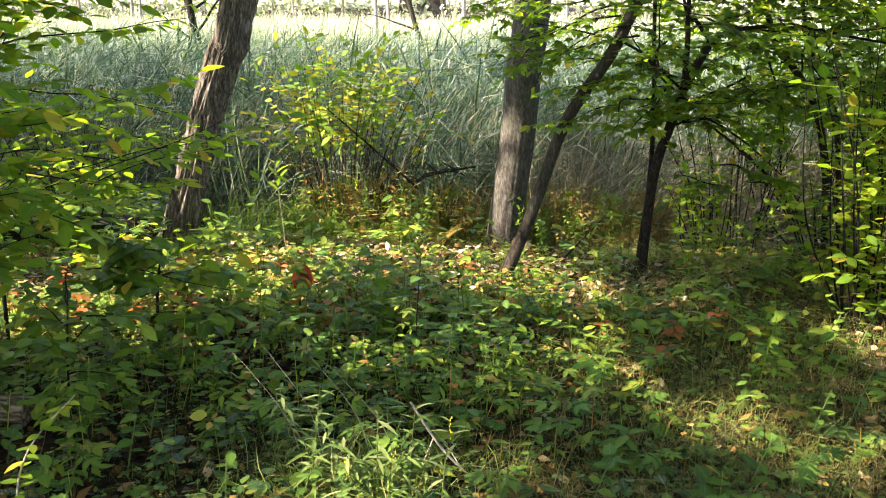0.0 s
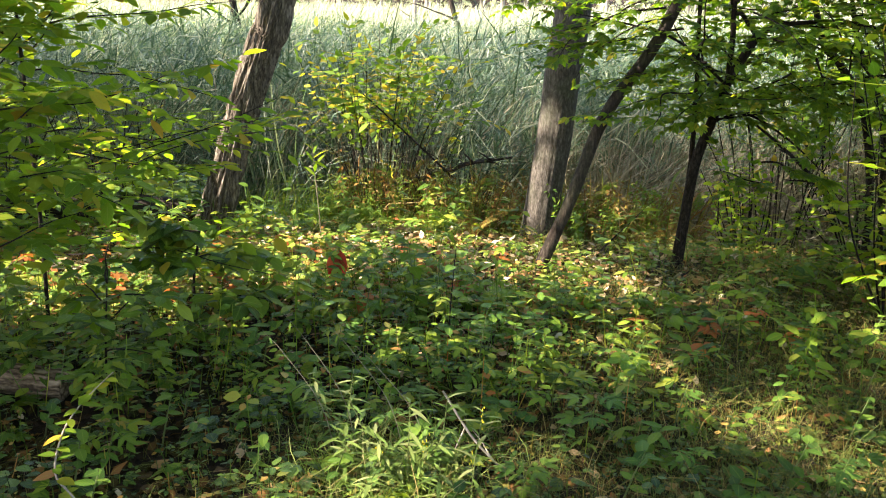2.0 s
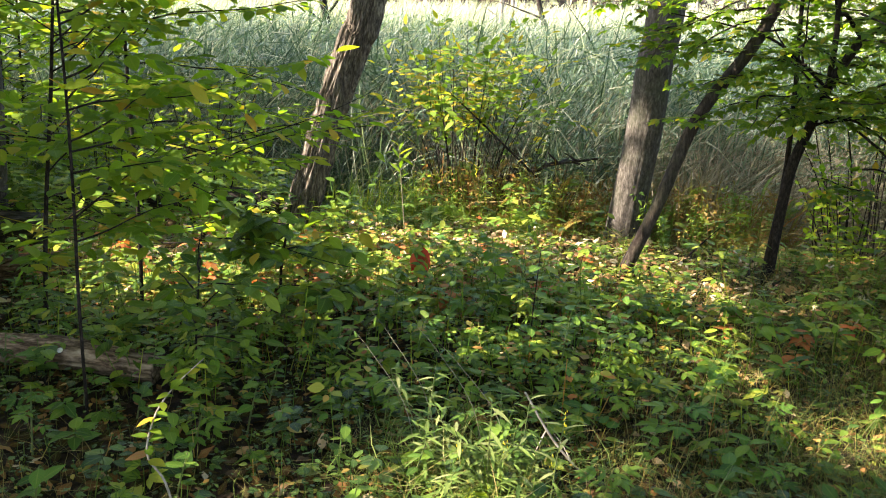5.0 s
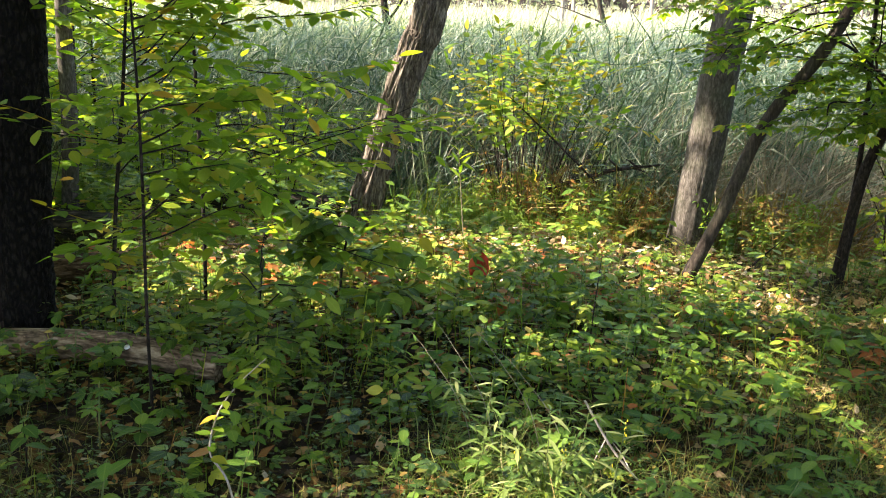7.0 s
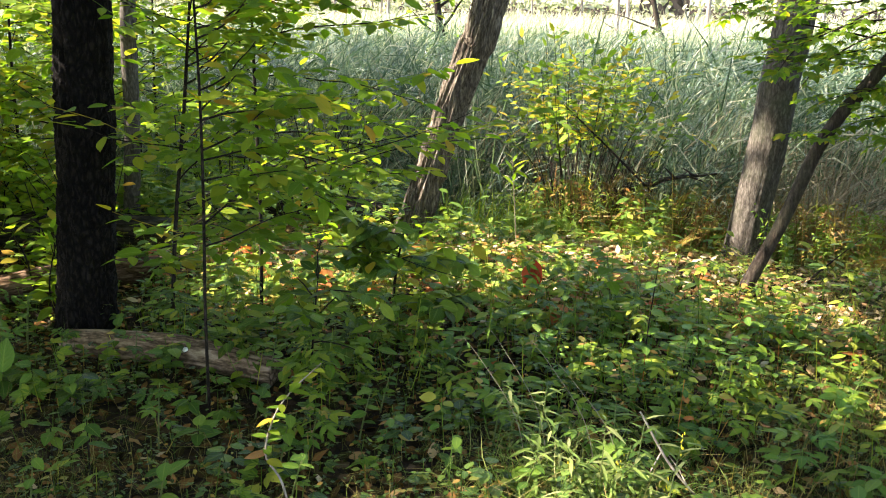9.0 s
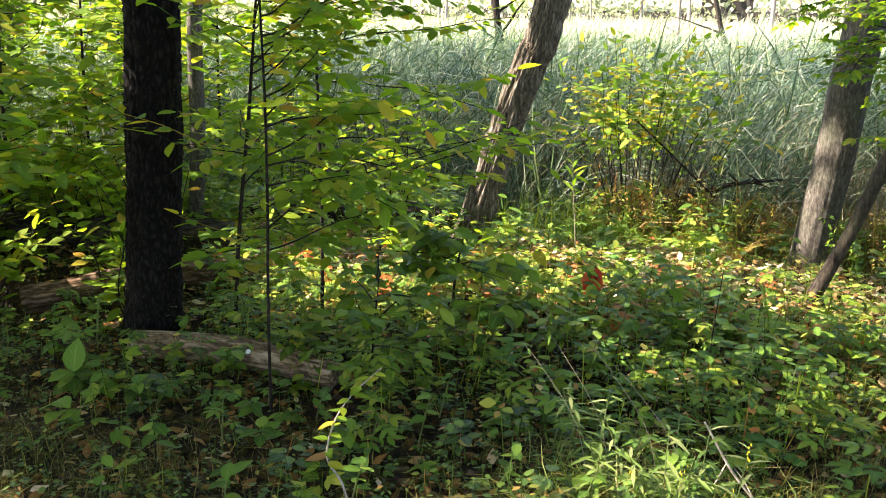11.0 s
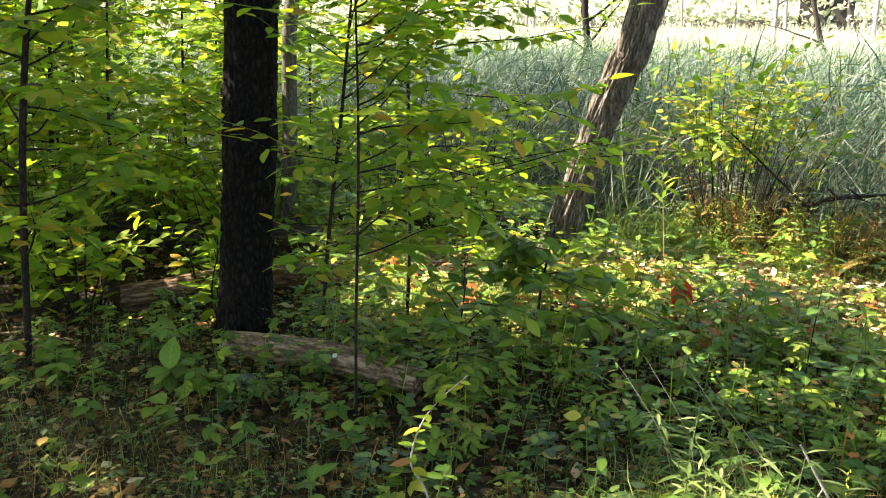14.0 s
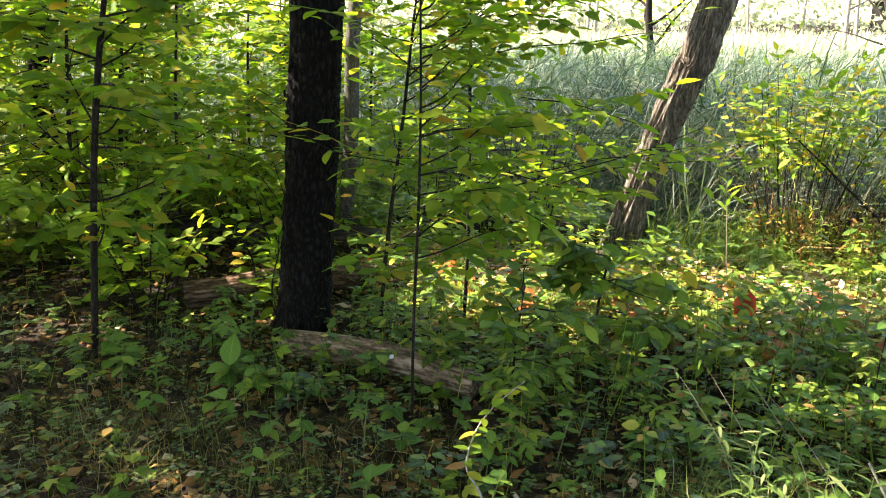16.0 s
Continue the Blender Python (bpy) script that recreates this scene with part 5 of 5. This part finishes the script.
herbs = herbs[(np.abs(herbs[:, 0] - 0.47) > 0.25) | (herbs[:, 1] > 6.1)]
HERB_LEAF = leaf_shape(3, 0.34, 0.15, 0.25)
seedlings("rusty_herbs", "thin rust-brown and orange herbs at the marsh edge", MAT_RUST, HERB_LEAF, herbs[::2], (0.15, 0.6), (0.02, 0.05), (16, 28), 238, 0.5)
seedlings("olive_herbs", "thin yellow-green herbs at the marsh edge", MAT_FERN, HERB_LEAF, herbs[1::2] - [0.25, 0.05], (0.15, 0.5), (0.02, 0.05), (16, 28), 239, 0.5)
small = thin(in_view(6000, 203, 1.2, 4.6), lambda x, y: (0.1 + 0.7 * soft_noise(x * 2.6, y * 2.6, 7.3)) * (1 - 0.3 * bare(x, y)), 3)
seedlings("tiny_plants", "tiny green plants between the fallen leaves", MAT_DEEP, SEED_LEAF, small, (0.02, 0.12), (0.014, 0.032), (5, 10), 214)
three = thin(in_view(480, 204, 1.6, 4.6), lambda x, y: (0.2 + soft_noise(x * 1.4, y * 1.4, 9.3)) * (1 - 0.5 * bare(x, y)) * (1 - 0.75 * trail(x, y)), 4)
seedlings("lobed_plants", "green three-pointed leaves on thin stalks", MAT_GREEN, LOBED, three, (0.05, 0.2), (0.05, 0.09), (3, 6), 215)


def litter():
    p = np.vstack([in_view(20000, 205, 0.4, 6.8, power=0.9), around(16000, 233)])
    r = np.random.default_rng(206)
    n = len(p)
    z = ground_height(p[:, 0], p[:, 1]) + r.uniform(0.004, 0.03, n)
    turns = spin(r.random(n) * 6.283, r.normal(size=n) * 0.35, r.normal(size=n) * 0.35)
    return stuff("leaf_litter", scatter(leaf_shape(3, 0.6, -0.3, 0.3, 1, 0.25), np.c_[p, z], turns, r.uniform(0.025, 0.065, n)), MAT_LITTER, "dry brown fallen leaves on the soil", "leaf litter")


litter()


def pale_litter():
    r = np.random.default_rng(241)
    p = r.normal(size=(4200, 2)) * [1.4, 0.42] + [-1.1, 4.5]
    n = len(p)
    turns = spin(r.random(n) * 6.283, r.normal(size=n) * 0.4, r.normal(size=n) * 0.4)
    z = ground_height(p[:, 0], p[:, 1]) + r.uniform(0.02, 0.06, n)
    return stuff("dry_leaves", scatter(leaf_shape(3, 0.6, -0.3, 0.3, 1, 0.25), np.c_[p, z], turns, r.uniform(0.03, 0.07, n)), MAT_DRY, "tan and orange dry leaves in the clearing, paled for sun", "leaf litter")


pale_litter()


def grass(name, label, places, tall, width, bend, material, seed, rows=4):
    r = np.random.default_rng(seed)
    n = len(places)
    z = ground_height(places[:, 0], places[:, 1]) - 0.01
    turns = spin(r.random(n) * 6.283, r.normal(size=n) * 0.3, r.normal(size=n) * 0.3)
    return stuff(name, scatter(blade_shape(rows, width, bend), np.c_[places, z], turns, r.uniform(*tall, n)), material, label, "grass")


blades = thin(in_view(64000, 207, 1.2, 5.6), lambda x, y: np.clip(trail(x, y) * 0.9 + 0.05 + 0.6 * np.exp(-(((x + 0.25) / 0.4) ** 2 + ((y - 2.3) / 0.4) ** 2)) + 0.35 * np.exp(-(((x + 2.2) / 0.8) ** 2 + ((y - 1.9) / 0.35) ** 2)) + 0.35 * (x > 1.2) + 0.2 * (y > 3.8), 0, 1), 5)
grass("woodland_grass", "fine arching woodland grass, green and straw-coloured", np.vstack([blades, around(9000, 234)]), (0.1, 0.3), 0.006, 0.85, MAT_GRASS, 221)


# ---- plants that stand out ----
SINGLE = {}


def single_leaves(root, curve, count, size, shape, material, key, seed, start=0.25, flat=0.93, droop=0.1, hang=False):
    """Leaves as pieces of their own along a stem."""
    r = np.random.default_rng(seed)
    if key not in SINGLE:
        SINGLE[key] = build_mesh("leaf", *shape)
    for k in range(count):
        t = start + (1 - start) * (k + 0.5) / count
        i = t * (len(curve) - 1)
        at = np.array([np.interp(i, np.arange(len(curve)), curve[:, c]) for c in range(3)])
        a = k * 2.4 + r.normal() * 0.4
        ahead = np.array([[math.cos(a), math.sin(a), r.normal() * 0.2 - droop + 0.15]])
        above = np.array([[*(r.normal(size=2) * (1.1 - flat)), 1.0]])
        if hang:
            ahead, above = np.array([[math.cos(a) * 0.45, -0.25, -1.0]]), np.array([[r.normal() * 0.3, -1.0, 0.3]])
        m = frames(ahead, above)[0]
        ob = part("leaf", SINGLE[key], material, root)
        s = size * r.uniform(0.7, 1.15)
        ob.matrix_local = Matrix.Translation(at) @ Matrix([[*row, 0] for row in m] + [[0, 0, 0, 1]]) @ Matrix.Diagonal((s, s, s, 1))


def stalk_plant(name, label, points, radius, count, size, shape, key, seed, material=None, bark=None, start=0.25, group="", category="plant", droop=0.1, hang=False, crest=0.0):
    p = np.array(points, float)
    p[0, 2] = float(ground_height(p[0, 0], p[0, 1])) - 0.02
    root = thing(name, label, category, p[0], group)
    curve = smooth_path(p - p[0], 8)
    part("stem", tube(curve, [radius, radius * 0.8, radius * 0.4], 7, None, False), bark or STEM_GREEN, root)
    single_leaves(root, curve, count, size, shape, material or MAT_SINGLE, key, seed, start, droop=droop, hang=hang)
    if crest:
        ob = part("leaf", SINGLE[key], material or MAT_SINGLE, root)
        ob.matrix_local = Matrix.Translation(curve[-1]) @ Matrix.Rotation(0.3, 4, "Z") @ Matrix.Rotation(1.25, 4, "X") @ Matrix.Diagonal((crest, crest, crest, 1))
    return root


stalk_plant("pale_stemmed_seedling", "spindly seedling with a pale crooked stem and few leaves", [(-1.01, 1.94, 0), (-1.06, 1.96, 0.16), (-1.13, 2.0, 0.22), (-1.13, 2.06, 0.31), (-1.11, 2.15, 0.36), (-1.06, 2.25, 0.41)], 0.0036, 20, 0.055, OVATE, "ovate pale", 401, MAT_LIME_ONE, BARK_PALE, 0.35, category="seedling", droop=0.12)
stalk_plant("red_leaved_seedling", "seedling with drooping crimson leaves in the clearing", [(-0.72, 4.0, 0), (-0.70, 4.0, 0.15), (-0.68, 4.0, 0.28)], 0.004, 6, 0.095, BROAD, "broad crimson", 402, MAT_RED, BARK_TWIG, 0.55, category="seedling", hang=True)
for k, (x, y, h) in enumerate([(-1.66, 3.62, 0.2), (-1.85, 3.66, 0.17), (-1.45, 3.7, 0.18), (1.24, 3.68, 0.17), (0.93, 3.37, 0.13), (-1.75, 3.8, 0.2), (0.71, 3.62, 0.13), (-0.44, 4.5, 0.2), (-2.1, 3.85, 0.2), (-2.3, 4.0, 0.2), (-1.95, 4.1, 0.22), (-1.6, 4.15, 0.2), (-2.5, 4.2, 0.2), (-1.3, 4.0, 0.16), (-0.9, 4.4, 0.16), (-2.75, 3.9, 0.18), (-1.1, 4.6, 0.14), (-0.3, 4.3, 0.14), (0.1, 4.6, 0.12), (-1.5, 4.5, 0.16), (-2.0, 4.5, 0.18), (-0.1, 3.9, 0.18), (-0.55, 3.75, 0.16), (1.0, 3.55, 0.15), (1.35, 3.5, 0.15), (-1.15, 3.75, 0.18)]):
    stalk_plant("orange_leaved_seedling", "small seedling with orange-red autumn leaves", [(x, y, 0), (x + 0.02, y, h * 0.6), (x + 0.03, y, h)], 0.003, 7, 0.075, LOBED if k % 2 else OVATE, "lobed orange" if k % 2 else "ovate orange", 410 + k, MAT_ORANGE, BARK_TWIG, 0.4, "orange seedlings", "seedling", 0.3)
stalk_plant("broad_leaved_plant", "plant with large upright light-green leaves", [(-2.42, 2.4, 0), (-2.42, 2.4, 0.08), (-2.41, 2.4, 0.13)], 0.005, 12, 0.095, BROAD, "broad", 430, category="plant", start=0.3, crest=0.125)
r3 = np.random.default_rng(439)
SEEDLINGS = [(0.12, 2.95, 0.33), (0.0, 3.05, 0.36), (0.22, 3.1, 0.28), (1.25, 2.65, 0.26), (-0.2, 3.6, 0.42), (-0.5, 3.4, 0.36), (0.55, 3.9, 0.3), (-2.6, 2.6, 0.25), (-0.1, 2.15, 0.14)]
while len(SEEDLINGS) < 150:
    x, y = r3.uniform(-3.5, 1.9), r3.uniform(1.8, 4.0)
    if min(math.hypot(x - a, y - b) for a, b, h in SEEDLINGS) > 0.13 and abs(x) < y * 1.3 and r3.random() > 0.8 * bare(x, y):
        SEEDLINGS.append((x, y, r3.uniform(0.12, 0.26)))
for k, (x, y, h) in enumerate(SEEDLINGS):
    leafy, wide = int(r3.integers(6, 12)), r3.uniform(0.045, 0.078)
    if k % 3 == 1:
        stalk_plant("leafy_seedling", "seedling with green leaves of five leaflets", [(x, y, 0), (x + 0.02, y - 0.01, h * 0.5), (x + 0.04, y - 0.02, h)], 0.0035, 6, wide * 1.7, PINNATE, "pinnate", 440 + k, None, None, 0.4, "seedlings on the floor", "seedling")
    else:
        stalk_plant("leafy_seedling", "knee-high seedling with fresh green oval leaves", [(x, y, 0), (x + 0.03, y - 0.01, h * 0.5), (x + 0.06, y - 0.02, h)], 0.0035, leafy, wide, OVATE, "ovate", 440 + k, None, None, 0.35, "seedlings on the floor", "seedling")


NARROW = leaf_shape(4, 0.17, 0.2, 0.25)


def goldenrod(x, y, h, seed, flowers):
    lean = np.random.default_rng(seed).normal(size=2) * 0.07
    label = "narrow-leaved plant with small yellow flowers" if flowers else "narrow-leaved green plant in the sun"
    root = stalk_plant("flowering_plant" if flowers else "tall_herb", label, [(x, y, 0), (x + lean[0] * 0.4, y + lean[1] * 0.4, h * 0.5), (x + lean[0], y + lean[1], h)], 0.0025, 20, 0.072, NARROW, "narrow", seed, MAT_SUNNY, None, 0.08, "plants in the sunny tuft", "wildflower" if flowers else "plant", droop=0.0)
    r = np.random.default_rng(seed)
    for k in range(flowers):
        q = np.array([lean[0] + r.normal() * 0.006, lean[1] + r.normal() * 0.006, h - 0.009 * k + 0.03])
        part("flower", tube([q, q + [0, 0, 0.007]], [0.0019, 0.001], 6), MAT_FLOWER, root)


for k in range(20):
    x, y = r3.normal() * 0.14 - 0.27, r3.normal() * 0.1 + 2.38
    goldenrod(x, y, r3.uniform(0.14, 0.33), 480 + k, 8 if k < 4 else 0)
for k, (x, h) in enumerate([(-0.35, 0.5), (-0.42, 0.44), (-0.2, 0.46), (-0.12, 0.4)]):
    stalk_plant("grass_stalk", "long thin straw-coloured grass stalk leaning over", [(x, 2.4, 0), (x - 0.06, 2.44, h * 0.5), (x - 0.19, 2.5, h * 0.85), (x - 0.27, 2.54, h)], 0.0014, 3, 0.05, NARROW, "narrow straw", 520 + k, MAT_SINGLE, MAT_STRAW, 0.3, "grass stalks", "grass")
tuft = np.random.default_rng(12).normal(size=(700, 2)) * [0.17, 0.13] + [-0.28, 2.34]
grass("grass_tuft", "bright green fine grass tuft in the sun", tuft, (0.1, 0.3), 0.011, 0.75, MAT_TUFT, 222, 5)
stalk_plant("dark_stemmed_seedling", "slender seedling with a dark stem and broad green leaves", [(-0.1, 3.3, 0), (-0.11, 3.3, 0.18), (-0.09, 3.3, 0.52)], 0.004, 9, 0.08, BROAD, "broad", 541, None, BARK_TWIG, 0.3, category="seedling")
stalk_plant("tall_herb", "upright plant with large pale green drooping leaves", [(-0.28, 3.6, 0), (-0.28, 3.6, 0.22), (-0.31, 3.6, 0.46)], 0.004, 10, 0.085, BROAD, "broad pale", 542, MAT_LIME_ONE, None, 0.4, droop=0.2)
stalk_plant("reed_stem", "single tall pale reed stem with narrow leaves at its top", [(-0.95, 5.0, 0), (-0.97, 5.0, 0.25), (-1.0, 5.0, 0.6)], 0.004, 8, 0.12, NARROW, "narrow pale", 543, MAT_LIME_ONE, MAT_STRAW, 0.7, droop=-0.7)
for k, (x, y) in enumerate([(-0.27, 5.95), (-0.13, 6.0), (0.06, 5.95), (-0.5, 5.9)]):
    goldenrod(x, y, 0.34 + 0.04 * k, 550 + k, 10)
r5 = np.random.default_rng(560)
for k in range(18):
    x, y, h = r5.uniform(-3.3, -1.5), r5.uniform(2.0, 2.75), r5.uniform(0.12, 0.24)
    stalk_plant("leafy_seedling", "seedling with dark green rounded leaves over brown litter", [(x, y, 0), (x + 0.01, y, h * 0.5), (x + 0.03, y - 0.02, h)], 0.003, int(r5.integers(5, 9)), r5.uniform(0.06, 0.085), BROAD, "broad", 570 + k, None, BARK_TWIG, 0.55, "seedlings on the floor", "seedling")
